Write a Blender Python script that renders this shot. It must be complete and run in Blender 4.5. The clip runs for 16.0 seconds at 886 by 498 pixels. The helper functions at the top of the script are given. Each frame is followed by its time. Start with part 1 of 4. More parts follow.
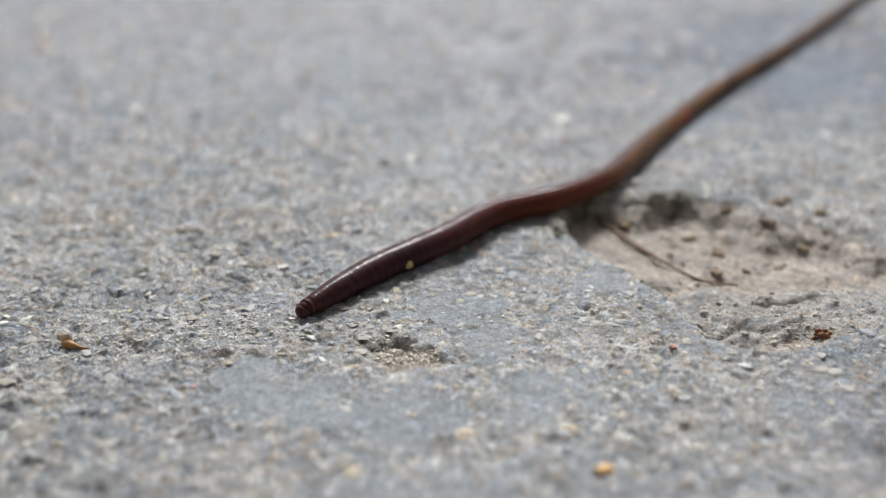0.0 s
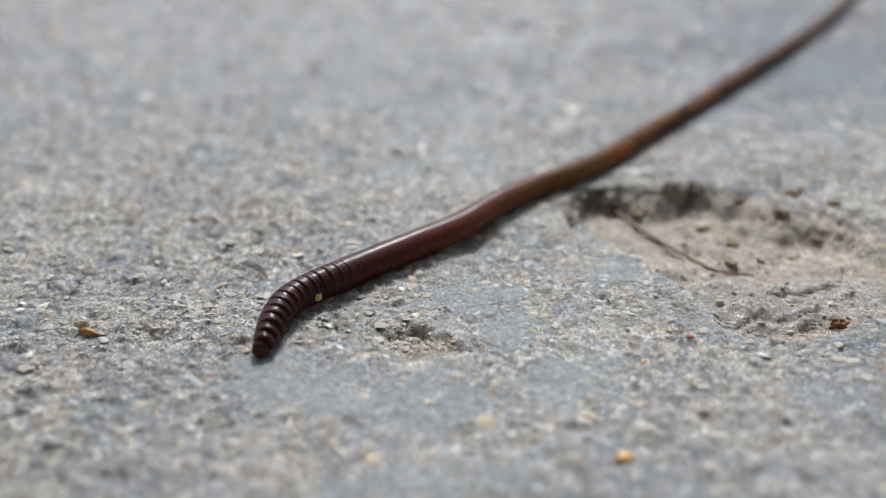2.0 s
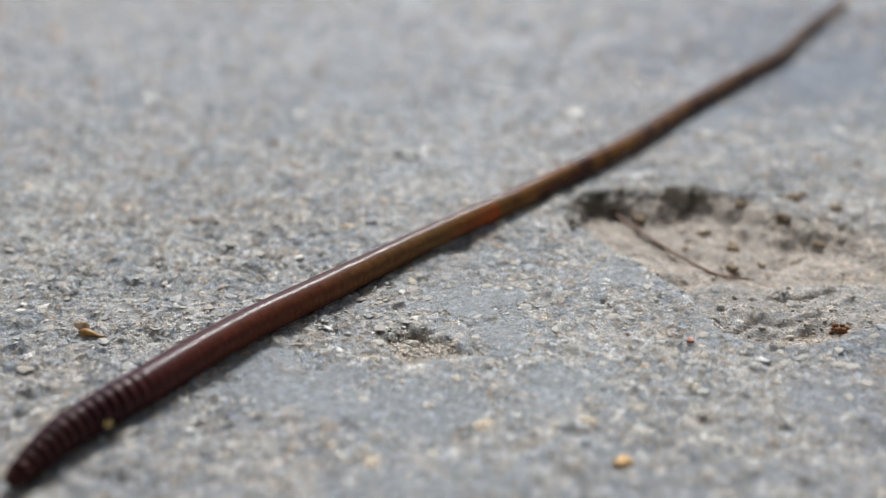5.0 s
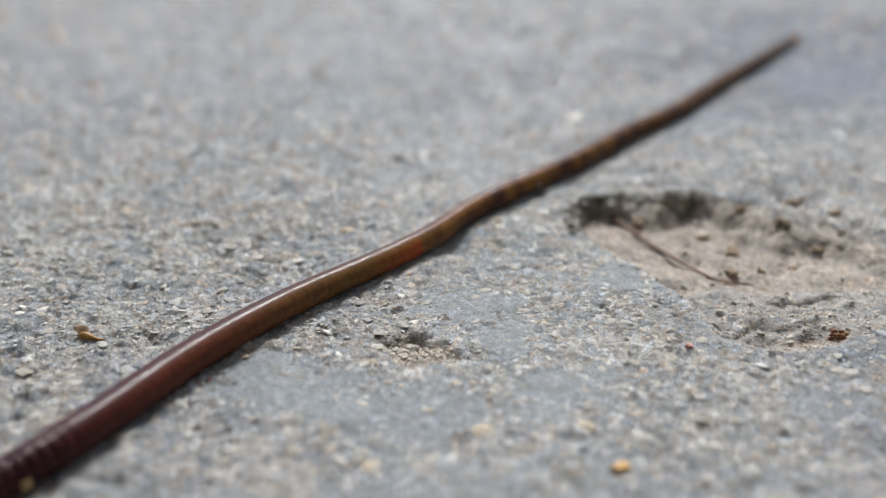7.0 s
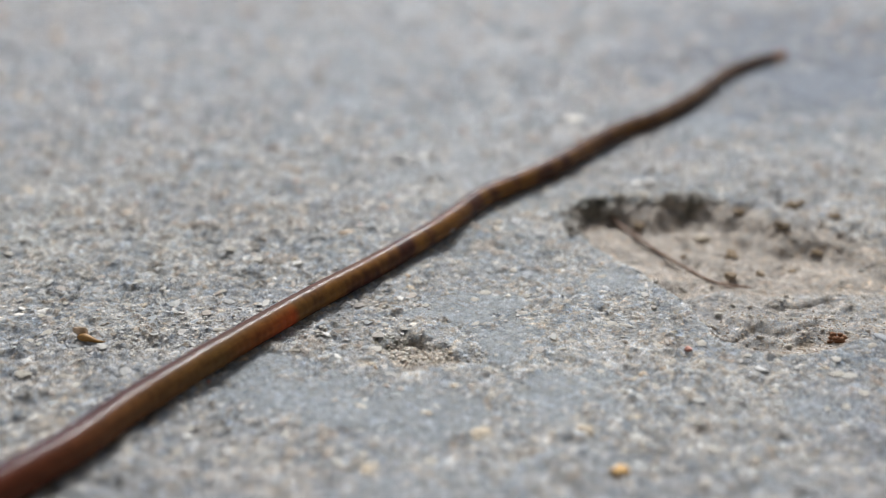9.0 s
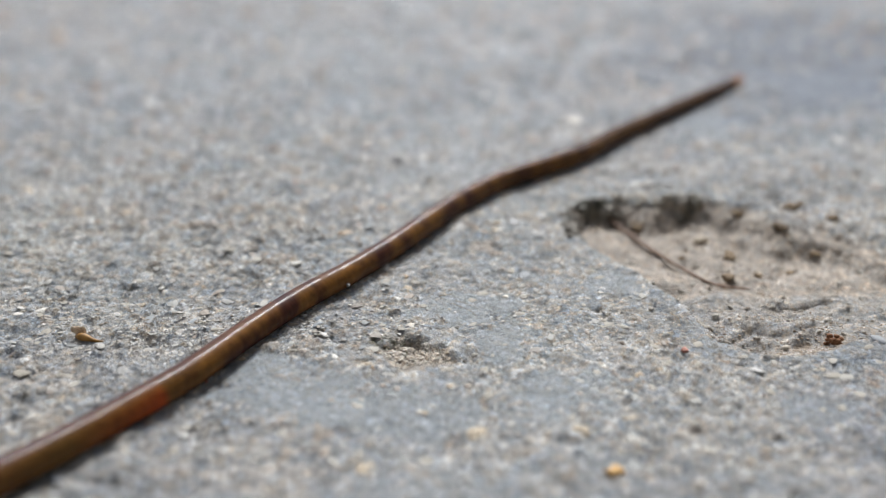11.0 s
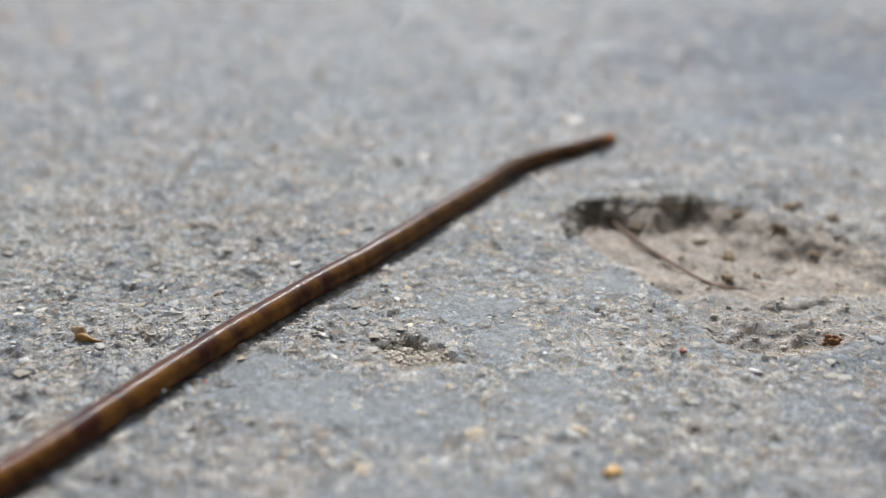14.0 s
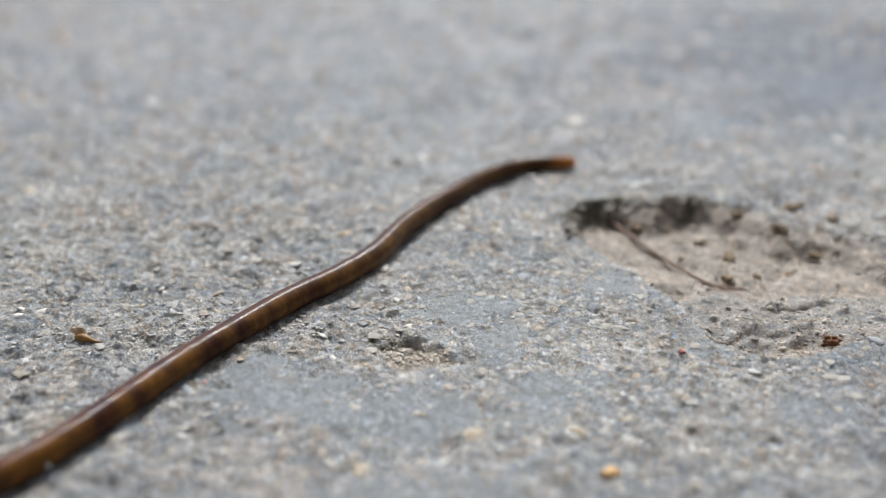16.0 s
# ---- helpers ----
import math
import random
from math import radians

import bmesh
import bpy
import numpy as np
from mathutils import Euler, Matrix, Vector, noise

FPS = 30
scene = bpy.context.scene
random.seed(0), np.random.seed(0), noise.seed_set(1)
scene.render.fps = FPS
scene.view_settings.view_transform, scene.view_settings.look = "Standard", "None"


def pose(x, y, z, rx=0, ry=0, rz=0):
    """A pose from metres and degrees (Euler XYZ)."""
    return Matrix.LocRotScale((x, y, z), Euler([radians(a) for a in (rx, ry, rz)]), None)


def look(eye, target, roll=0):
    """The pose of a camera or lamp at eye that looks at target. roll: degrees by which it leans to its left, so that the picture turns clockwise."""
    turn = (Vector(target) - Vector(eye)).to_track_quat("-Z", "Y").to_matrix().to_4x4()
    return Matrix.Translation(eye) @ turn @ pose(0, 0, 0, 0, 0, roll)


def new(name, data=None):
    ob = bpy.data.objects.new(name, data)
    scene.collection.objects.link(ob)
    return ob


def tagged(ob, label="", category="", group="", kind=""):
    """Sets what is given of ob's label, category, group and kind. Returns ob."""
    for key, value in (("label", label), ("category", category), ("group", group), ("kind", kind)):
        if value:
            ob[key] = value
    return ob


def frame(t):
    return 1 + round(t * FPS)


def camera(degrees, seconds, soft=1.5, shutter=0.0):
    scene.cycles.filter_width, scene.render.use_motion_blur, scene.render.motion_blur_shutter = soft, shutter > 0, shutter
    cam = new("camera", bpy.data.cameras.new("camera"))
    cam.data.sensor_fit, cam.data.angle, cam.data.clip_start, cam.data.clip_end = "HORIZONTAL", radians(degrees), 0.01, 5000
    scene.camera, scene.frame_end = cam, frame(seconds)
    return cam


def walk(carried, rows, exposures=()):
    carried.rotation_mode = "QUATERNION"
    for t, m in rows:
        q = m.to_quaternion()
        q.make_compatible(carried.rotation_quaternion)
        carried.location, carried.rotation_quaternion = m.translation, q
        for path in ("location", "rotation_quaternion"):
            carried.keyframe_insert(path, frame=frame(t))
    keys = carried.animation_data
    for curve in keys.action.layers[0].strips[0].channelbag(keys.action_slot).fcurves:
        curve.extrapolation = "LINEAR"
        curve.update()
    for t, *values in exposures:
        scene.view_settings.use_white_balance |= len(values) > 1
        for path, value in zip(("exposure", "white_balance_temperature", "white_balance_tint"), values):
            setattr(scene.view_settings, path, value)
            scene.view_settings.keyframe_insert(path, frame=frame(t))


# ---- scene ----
MM = 0.001

# ---------------------------------------------------------------- camera
cam = camera(44.0, 16.0, soft=1.0)
cam.data.dof.use_dof = True
cam.data.dof.focus_distance = 0.1258
cam.data.dof.aperture_fstop = 11.2
walk(cam, [
    (0.0, look((0.00052, 0.00037, 0.05940), (0.00155, 0.13190, 0), -0.81)),
    (0.5, look((-0.00016, 0.00028, 0.05930), (0.00086, 0.13048, 0), -0.77)),
    (1.0, look((-0.00076, 0.00031, 0.05914), (0.00025, 0.12945, 0), -0.75)),
    (1.5, look((-0.00115, 0.00025, 0.05910), (-0.00014, 0.12882, 0), -0.67)),
    (2.0, look((-0.00142, 0.00020, 0.05898), (-0.00041, 0.12852, 0), -0.61)),
    (2.5, look((-0.00148, 0.00016, 0.05883), (-0.00055, 0.12853, 0), -0.57)),
    (3.0, look((-0.00143, 0.00013, 0.05877), (-0.00058, 0.12862, 0), -0.54)),
    (3.5, look((-0.00134, 0.00016, 0.05886), (-0.00058, 0.12869, 0), -0.51)),
    (4.0, look((-0.00121, 0.00025, 0.05903), (-0.00056, 0.12879, 0), -0.49)),
    (6.5, look((-0.00093, 0.00027, 0.05917), (-0.00042, 0.13042, 0), -0.24)),
    (7.0, look((-0.00097, 0.00035, 0.05934), (-0.00040, 0.13068, 0), -0.19)),
    (7.5, look((-0.00098, 0.00039, 0.05950), (-0.00038, 0.13090, 0), -0.17)),
    (8.0, look((-0.00097, 0.00039, 0.05965), (-0.00036, 0.13109, 0), -0.14)),
    (8.5, look((-0.00094, 0.00038, 0.05968), (-0.00034, 0.13126, 0), -0.11)),
    (9.0, look((-0.00089, 0.00038, 0.05961), (-0.00032, 0.13140, 0), -0.08)),
    (11.5, look((-0.00012, 0.00004, 0.05974), (-0.00004, 0.13175, 0), 0.01)),
    (12.0, look((-0.00007, 0.00004, 0.05984), (-0.00002, 0.13170, 0), 0.02)),
    (12.5, look((-0.00003, 0.00002, 0.05995), (-0.00001, 0.13167, 0), 0.01)),
    (13.0, look((-0.00001, 0.00000, 0.06000), (-0.00000, 0.13166, 0), 0.00)),
    (13.5, look((-0.00000, -0.00001, 0.06001), (0.00000, 0.13166, 0), -0.00)),
    (14.0, look((0.00005, -0.00002, 0.06002), (-0.00000, 0.13165, 0), -0.02)),
    (14.5, look((0.00014, -0.00003, 0.06005), (-0.00001, 0.13165, 0), -0.04)),
    (15.0, look((0.00030, -0.00003, 0.06007), (-0.00002, 0.13165, 0), -0.07)),
    (15.5, look((0.00050, -0.00005, 0.06008), (-0.00000, 0.13170, 0), -0.10)),
    (16.0, look((0.00069, -0.00008, 0.06012), (0.00001, 0.13189, 0), -0.13)),
], exposures=[(0.0, 0.06), (16.0, 0.06)])

# ---------------------------------------------------------------- light: overcast, brightest half-way up the sky beyond the worm's tail
SUN_FROM = (0.05, 0.70, 0.72)
world = bpy.data.worlds.new("overcast_sky")
scene.world = world
world.use_nodes = True
wn, wl = world.node_tree.nodes, world.node_tree.links
sky = wn.new("ShaderNodeTexSky")
sky.sky_type = "NISHITA"
sky.sun_disc = False
sky.sun_elevation = math.atan2(SUN_FROM[2], math.hypot(SUN_FROM[0], SUN_FROM[1]))
sky.sun_rotation = math.atan2(SUN_FROM[0], SUN_FROM[1])
sky.air_density, sky.dust_density, sky.ozone_density = 1.0, 4.0, 1.0
cloud = wn.new("ShaderNodeHueSaturation")
cloud.inputs["Saturation"].default_value = 0.35
wl.new(sky.outputs["Color"], cloud.inputs["Color"])
wl.new(cloud.outputs["Color"], wn["Background"].inputs["Color"])
wn["Background"].inputs["Strength"].default_value = 0.072
sun = new("sun", bpy.data.lights.new("sun", "SUN"))
sun.data.energy, sun.data.angle, sun.data.color = 3.6, radians(17), (1.0, 0.99, 0.97)
sun.matrix_world = look(SUN_FROM, (0, 0, 0))


# ---------------------------------------------------------------- materials
def shader(name):
    mat = bpy.data.materials.new(name)
    mat.use_nodes = True
    nt = mat.node_tree
    return mat, nt.nodes, nt.links, nt.nodes["Principled BSDF"]


def noise_node(n, l, scale, detail=4.0, rough=0.6, space="Object"):
    tc = n.new("ShaderNodeTexCoord")
    t = n.new("ShaderNodeTexNoise")
    t.inputs["Scale"].default_value, t.inputs["Detail"].default_value = scale, detail
    t.inputs["Roughness"].default_value = rough
    l.new(tc.outputs[space], t.inputs["Vector"])
    return t


def mix(n, l, kind, fac, a, b):
    m = n.new("ShaderNodeMix")
    m.data_type, m.blend_type = "RGBA", kind
    for sock, v in ((m.inputs[0], fac), (m.inputs[6], a), (m.inputs[7], b)):
        if hasattr(v, "is_linked"):
            l.new(v, sock)
        else:
            sock.default_value = v
    return m.outputs[2]


def ramp(n, l, src, *stops):
    r = n.new("ShaderNodeValToRGB")
    el = r.color_ramp.elements
    while len(el) < len(stops):
        el.new(0.5)
    for e, (p, c) in zip(el, stops):
        e.position, e.color = p, (c if len(c) == 4 else (*c, 1))
    l.new(src, r.inputs["Fac"])
    return r.outputs["Color"]


def bump(n, l, bsdf, src, strength, distance):
    b = n.new("ShaderNodeBump")
    b.inputs["Strength"].default_value, b.inputs["Distance"].default_value = strength, distance
    l.new(src, b.inputs["Height"])
    l.new(b.outputs["Normal"], bsdf.inputs["Normal"])


def grey(v):
    return (v, v, v, 1)


def concrete_material():
    mat, n, l, p = shader("weathered_concrete")
    tint = n.new("ShaderNodeAttribute")
    tint.attribute_name = "tint_with_sheen"
    polish = n.new("ShaderNodeAttribute")
    polish.attribute_name = "polish"
    fine = noise_node(n, l, 6500, 5, 0.75)
    mid = noise_node(n, l, 900, 4, 0.6)
    # ragged cell borders: the grains are split flakes, not round beads
    tc = n.new("ShaderNodeTexCoord")
    ragged = n.new("ShaderNodeVectorMath")
    ragged.operation = "MULTIPLY_ADD"
    ragged.inputs[1].default_value = (0.0007, 0.0007, 0.0007)
    l.new(noise_node(n, l, 2100, 3, 0.7).outputs["Color"], ragged.inputs[0])
    l.new(tc.outputs["Object"], ragged.inputs[2])

    def flakes(scale):
        v = n.new("ShaderNodeTexVoronoi")
        v.inputs["Scale"].default_value = scale
        l.new(ragged.outputs[0], v.inputs["Vector"])
        sp = n.new("ShaderNodeSeparateColor")
        l.new(v.outputs["Color"], sp.inputs[0])
        return v, sp

    grain, sep = flakes(2600)
    chip, chips = flakes(1150)
    slab = noise_node(n, l, 7, 8, 0.65)
    # single sand grains: a few dark, most like the paste, some pale quartz
    speck = ramp(n, l, sep.outputs[0], (0.0, grey(0.84)), (0.12, grey(0.95)), (0.5, grey(1.0)), (0.86, grey(1.06)), (0.95, grey(1.45)))
    warm = ramp(n, l, sep.outputs[1], (0.0, (0.93, 0.99, 1.08)), (0.6, (1.0, 1.0, 1.01)), (0.93, (1.07, 1.0, 0.90)))
    hide = n.new("ShaderNodeMapRange")
    l.new(polish.outputs["Fac"], hide.inputs["Value"])
    hide.inputs["To Min"].default_value, hide.inputs["To Max"].default_value = 0.95, 0.6
    c = mix(n, l, "MULTIPLY", hide.outputs["Result"], tint.outputs["Color"], speck)
    c = mix(n, l, "MULTIPLY", hide.outputs["Result"], c, warm)
    c = mix(n, l, "MULTIPLY", hide.outputs["Result"], c, ramp(n, l, chips.outputs[0], (0.0, grey(0.80)), (0.22, grey(0.95)), (0.6, grey(1.0)), (0.8, grey(1.08)), (0.94, grey(1.38))))
    c = mix(n, l, "MULTIPLY", hide.outputs["Result"], c, ramp(n, l, chips.outputs[1], (0.0, (0.95, 0.995, 1.04)), (0.4, (1.0, 1.0, 1.0)), (0.85, (1.0, 1.0, 1.0)), (0.97, (1.08, 1.0, 0.90))))
    c = mix(n, l, "MULTIPLY", 1.0, c, ramp(n, l, slab.outputs["Fac"], (0.3, (0.95, 0.955, 0.965)), (0.7, (1.05, 1.045, 1.035))))
    c = mix(n, l, "MULTIPLY", 1.0, c, ramp(n, l, fine.outputs["Fac"], (0.27, grey(0.66)), (0.5, grey(1.0)), (0.73, grey(1.42))))
    c = mix(n, l, "MULTIPLY", 1.0, c, ramp(n, l, mid.outputs["Fac"], (0.3, (0.77, 0.77, 0.77)), (0.7, (1.2, 1.2, 1.2))))
    l.new(c, p.inputs["Base Color"])
    r = n.new("ShaderNodeMapRange")
    l.new(polish.outputs["Fac"], r.inputs["Value"])
    r.inputs["To Min"].default_value, r.inputs["To Max"].default_value = 0.66, 0.46
    glint = n.new("ShaderNodeMath")
    glint.operation = "GREATER_THAN"
    l.new(sep.outputs[2], glint.inputs[0])
    glint.inputs[1].default_value = 0.9
    shiny = n.new("ShaderNodeMix")
    l.new(glint.outputs[0], shiny.inputs[0])
    l.new(r.outputs["Result"], shiny.inputs[2])
    shiny.inputs[3].default_value = 0.09
    l.new(shiny.outputs[0], p.inputs["Roughness"])
    p.inputs["Specular IOR Level"].default_value = 0.5
    b1 = n.new("ShaderNodeBump")
    b1.inputs["Strength"].default_value, b1.inputs["Distance"].default_value = 0.9, 0.0003
    l.new(fine.outputs["Fac"], b1.inputs["Height"])
    gritty = n.new("ShaderNodeBump")
    gritty.inputs["Distance"].default_value = 0.00045
    l.new(hide.outputs["Result"], gritty.inputs["Strength"])
    l.new(noise_node(n, l, 2600, 4, 0.7).outputs["Fac"], gritty.inputs["Height"])
    l.new(b1.outputs["Normal"], gritty.inputs["Normal"])
    last = gritty
    for sp, deep in ((sep, 0.00010), (chips, 0.00018)):
        b2 = n.new("ShaderNodeBump")
        b2.inputs["Distance"].default_value = deep
        l.new(hide.outputs["Result"], b2.inputs["Strength"])
        l.new(sp.outputs[0], b2.inputs["Height"])
        l.new(last.outputs["Normal"], b2.inputs["Normal"])
        last = b2
    l.new(b2.outputs["Normal"], p.inputs["Normal"])
    return mat


def stone_material(name, stops, rough=0.6, scale=1500):
    """Sand and gravel: one hue a stone, by its random number, with fine mottling."""
    mat, n, l, p = shader(name)
    info = n.new("ShaderNodeObjectInfo")
    hue = ramp(n, l, info.outputs["Random"], *stops)
    t = noise_node(n, l, scale, 4, 0.65)
    c = mix(n, l, "MULTIPLY", 1.0, hue, ramp(n, l, t.outputs["Fac"], (0.3, grey(0.7)), (0.7, grey(1.25))))
    l.new(c, p.inputs["Base Color"])
    p.inputs["Roughness"].default_value = rough
    bump(n, l, p, t.outputs["Fac"], 0.4, 0.0001)
    return mat


def skin_material():
    """Wet worm skin: each ring's hue is the object's colour, purplish along the back with a painted sheen; gut contents
    darken it in blotches (the colour's alpha).
    """
    mat, n, l, p = shader("worm_skin")
    info = n.new("ShaderNodeObjectInfo")
    rest = n.new("ShaderNodeAttribute")
    rest.attribute_name = "rest"

    def body_noise(stretch, scale, detail):
        m = n.new("ShaderNodeVectorMath")
        m.operation = "MULTIPLY"
        m.inputs[1].default_value = stretch
        l.new(rest.outputs["Vector"], m.inputs[0])
        t = n.new("ShaderNodeTexNoise")
        t.inputs["Scale"].default_value, t.inputs["Detail"].default_value = scale, detail
        l.new(m.outputs[0], t.inputs["Vector"])
        return t.outputs["Fac"]

    # back pigment, with the sky's lilac sheen painted in, leaning to the far side
    up = n.new("ShaderNodeMapRange")
    up.inputs["From Min"].default_value, up.inputs["From Max"].default_value = 0.0009, 0.0017
    lean = n.new("ShaderNodeVectorMath")
    lean.operation = "DOT_PRODUCT"
    lean.inputs[1].default_value = (0, 0.45, 0.98)
    l.new(rest.outputs["Vector"], lean.inputs[0])
    l.new(lean.outputs["Value"], up.inputs["Value"])
    gut = ramp(n, l, body_noise((1, 0.6, 0.6), 230, 2.5), (0.38, (1.35, 1.28, 1.05)), (0.47, (1.05, 1.0, 1.0)), (0.62, (0.40, 0.26, 0.58)))
    c = mix(n, l, "MULTIPLY", info.outputs["Alpha"], info.outputs["Color"], gut)
    # a blood-red stretch low on the flank, ending sharply towards the tail
    where = n.new("ShaderNodeSeparateXYZ")
    l.new(rest.outputs["Vector"], where.inputs[0])
    along_body = n.new("ShaderNodeMapRange")
    along_body.inputs["From Min"].default_value, along_body.inputs["From Max"].default_value = 0.066, 0.080
    l.new(where.outputs["X"], along_body.inputs["Value"])
    low = n.new("ShaderNodeMapRange")
    low.inputs["From Min"].default_value, low.inputs["From Max"].default_value = 0.0015, 0.0004
    l.new(where.outputs["Z"], low.inputs["Value"])
    flush = n.new("ShaderNodeMath")
    flush.operation = "MULTIPLY"
    l.new(ramp(n, l, along_body.outputs["Result"], (0.0, grey(0.0)), (0.55, grey(0.5)), (0.80, grey(0.95)), (0.87, grey(0.0))), flush.inputs[0])
    l.new(low.outputs["Result"], flush.inputs[1])
    c = mix(n, l, "MIX", flush.outputs[0], c, (0.38, 0.062, 0.012, 1))
    back = mix(n, l, "MIX", 0.8, c, (0.055, 0.024, 0.036, 1))
    c = mix(n, l, "MIX", up.outputs["Result"], c, back)
    c = mix(n, l, "MULTIPLY", 1.0, c, ramp(n, l, body_noise((1, 1, 1), 1100, 4), (0.3, grey(0.75)), (0.7, grey(1.25))))
    l.new(c, p.inputs["Base Color"])
    p.inputs["Roughness"].default_value = 0.45
    p.inputs["Specular IOR Level"].default_value = 0.05
    p.inputs["Coat Weight"].default_value = 0.33
    p.inputs["Coat Roughness"].default_value = 0.03
    p.inputs["Coat IOR"].default_value = 1.36
    p.inputs["Subsurface Weight"].default_value = 0.05
    p.inputs["Subsurface Radius"].default_value = (1.0, 0.3, 0.12)
    p.inputs["Subsurface Scale"].default_value = 0.0007
    # fine creases round the body
    b = n.new("ShaderNodeBump")
    b.inputs["Strength"].default_value, b.inputs["Distance"].default_value = 0.6, 0.00003
    l.new(body_noise((1, 0.16, 0.16), 2600, 3), b.inputs["Height"])
    # two narrow furrows to a ring
    furrow = n.new("ShaderNodeTexWave")
    furrow.inputs["Scale"].default_value, furrow.inputs["Distortion"].default_value = 683, 3.2
    furrow.inputs["Detail"].default_value, furrow.inputs["Detail Scale"].default_value = 2.0, 1.4
    l.new(rest.outputs["Vector"], furrow.inputs["Vector"])
    f = n.new("ShaderNodeBump")
    f.inputs["Strength"].default_value, f.inputs["Distance"].default_value = 1.0, 0.000018
    l.new(furrow.outputs["Fac"], f.inputs["Height"])
    l.new(b.outputs["Normal"], f.inputs["Normal"])
    l.new(b.outputs["Normal"], p.inputs["Normal"])
    l.new(f.outputs["Normal"], p.inputs["Coat Normal"])
    return mat


CONCRETE = concrete_material()
PALE = stone_material("pale_quartz_sand", [(0.0, (0.68, 0.64, 0.57)), (0.5, (0.72, 0.71, 0.68)), (1.0, (0.62, 0.63, 0.64))], 0.4)
TAN = stone_material("tan_sandstone_grain", [(0.0, (0.50, 0.42, 0.31)), (0.5, (0.57, 0.49, 0.38)), (1.0, (0.53, 0.40, 0.27))], 0.6)
BLUE = stone_material("blue_grey_grain", [(0.0, (0.32, 0.35, 0.40)), (0.5, (0.40, 0.44, 0.49)), (1.0, (0.26, 0.28, 0.31))], 0.5)
ORANGE = stone_material("ochre_grain", [(0.0, (0.74, 0.46, 0.18)), (1.0, (0.76, 0.50, 0.22))], 0.55)
RED = stone_material("brick_red_grain", [(0.0, (0.60, 0.27, 0.21)), (1.0, (0.63, 0.31, 0.25))], 0.6)
BROWN = stone_material("rusty_brown_clod", [(0.0, (0.25, 0.12, 0.06)), (1.0, (0.28, 0.14, 0.075))], 0.85)
DARK = stone_material("dark_basalt_grain", [(0.0, (0.06, 0.065, 0.07)), (1.0, (0.10, 0.10, 0.10))], 0.55)
EARTH = stone_material("sandy_earth_crumb", [(0.0, (0.26, 0.19, 0.12)), (0.6, (0.34, 0.26, 0.18)), (1.0, (0.12, 0.09, 0.06))], 0.85)
BARK = stone_material("rootlet_bark", [(0.0, (0.25, 0.165, 0.125)), (1.0, (0.29, 0.19, 0.145))], 0.75)
HUSK = stone_material("straw_husk", [(0.0, (0.38, 0.20, 0.05)), (1.0, (0.42, 0.24, 0.07))], 0.5)
SKIN = skin_material()


# ---------------------------------------------------------------- small tools
def part(name, bm, material, parent, label=""):
    me = bpy.data.meshes.new(name)
    bm.to_mesh(me)
    bm.free()
    for f in me.polygons:
        f.use_smooth = True
    me.materials.append(material)
    ob = new(name, me)
    ob.parent = parent
    if label:
        tagged(ob, label)
    return ob


def lattice(x, y, size, seed):
    """Smooth value noise, -1 to 1, with bumps about size across."""
    table = np.random.RandomState(seed).rand(256, 256) * 2 - 1
    u, v = x / size + 37.3, y / size + 91.7
    i, j = np.floor(u).astype(int), np.floor(v).astype(int)
    fu, fv = u - i, v - j
    fu, fv = fu * fu * (3 - 2 * fu), fv * fv * (3 - 2 * fv)
    g = lambda a, b: table[(i + a) % 256, (j + b) % 256]
    return (g(0, 0) * (1 - fu) + g(1, 0) * fu) * (1 - fv) + (g(0, 1) * (1 - fu) + g(1, 1) * fu) * fv


def cells(x, y, size, seed):
    """Grains scattered on a jittered grid: the distance to the nearest (in sizes) and that grain's four random numbers."""
    rs = np.random.RandomState(seed)
    jx, jy, a = rs.rand(256, 256), rs.rand(256, 256), rs.rand(256, 256, 4)
    u, v = x / size + 53.1, y / size + 17.9
    i, j = np.floor(u).astype(int), np.floor(v).astype(int)
    best = np.full(x.shape, 9.0)
    bi, bj = i.copy(), j.copy()
    for di in (-1, 0, 1):
        for dj in (-1, 0, 1):
            ii, jj = (i + di) % 256, (j + dj) % 256
            d = (i + di + jx[ii, jj] - u) ** 2 + (j + dj + jy[ii, jj] - v) ** 2
            near = d < best
            best = np.where(near, d, best)
            bi, bj = np.where(near, ii, bi), np.where(near, jj, bj)
    return np.sqrt(best), a[bi, bj]


def step(a, b, v):
    t = np.clip((v - a) / (b - a), 0, 1)
    return t * t * (3 - 2 * t)


def line_distance(x, y, pts):
    best = np.full(x.shape, 1e9)
    for (ax, ay), (bx, by) in zip(pts, pts[1:]):
        dx, dy = bx - ax, by - ay
        k = np.clip(((x - ax) * dx + (y - ay) * dy) / (dx * dx + dy * dy), 0, 1)
        best = np.minimum(best, (x - ax - k * dx) ** 2 + (y - ay - k * dy) ** 2)
    return np.sqrt(best)


def inside(x, y, pts):
    hit = np.zeros(x.shape, bool)
    for (ax, ay), (bx, by) in zip(pts, pts[1:] + pts[:1]):
        if ay != by:
            hit ^= ((ay > y) != (by > y)) & (x < (bx - ax) * (y - ay) / (by - ay) + ax)
    return hit


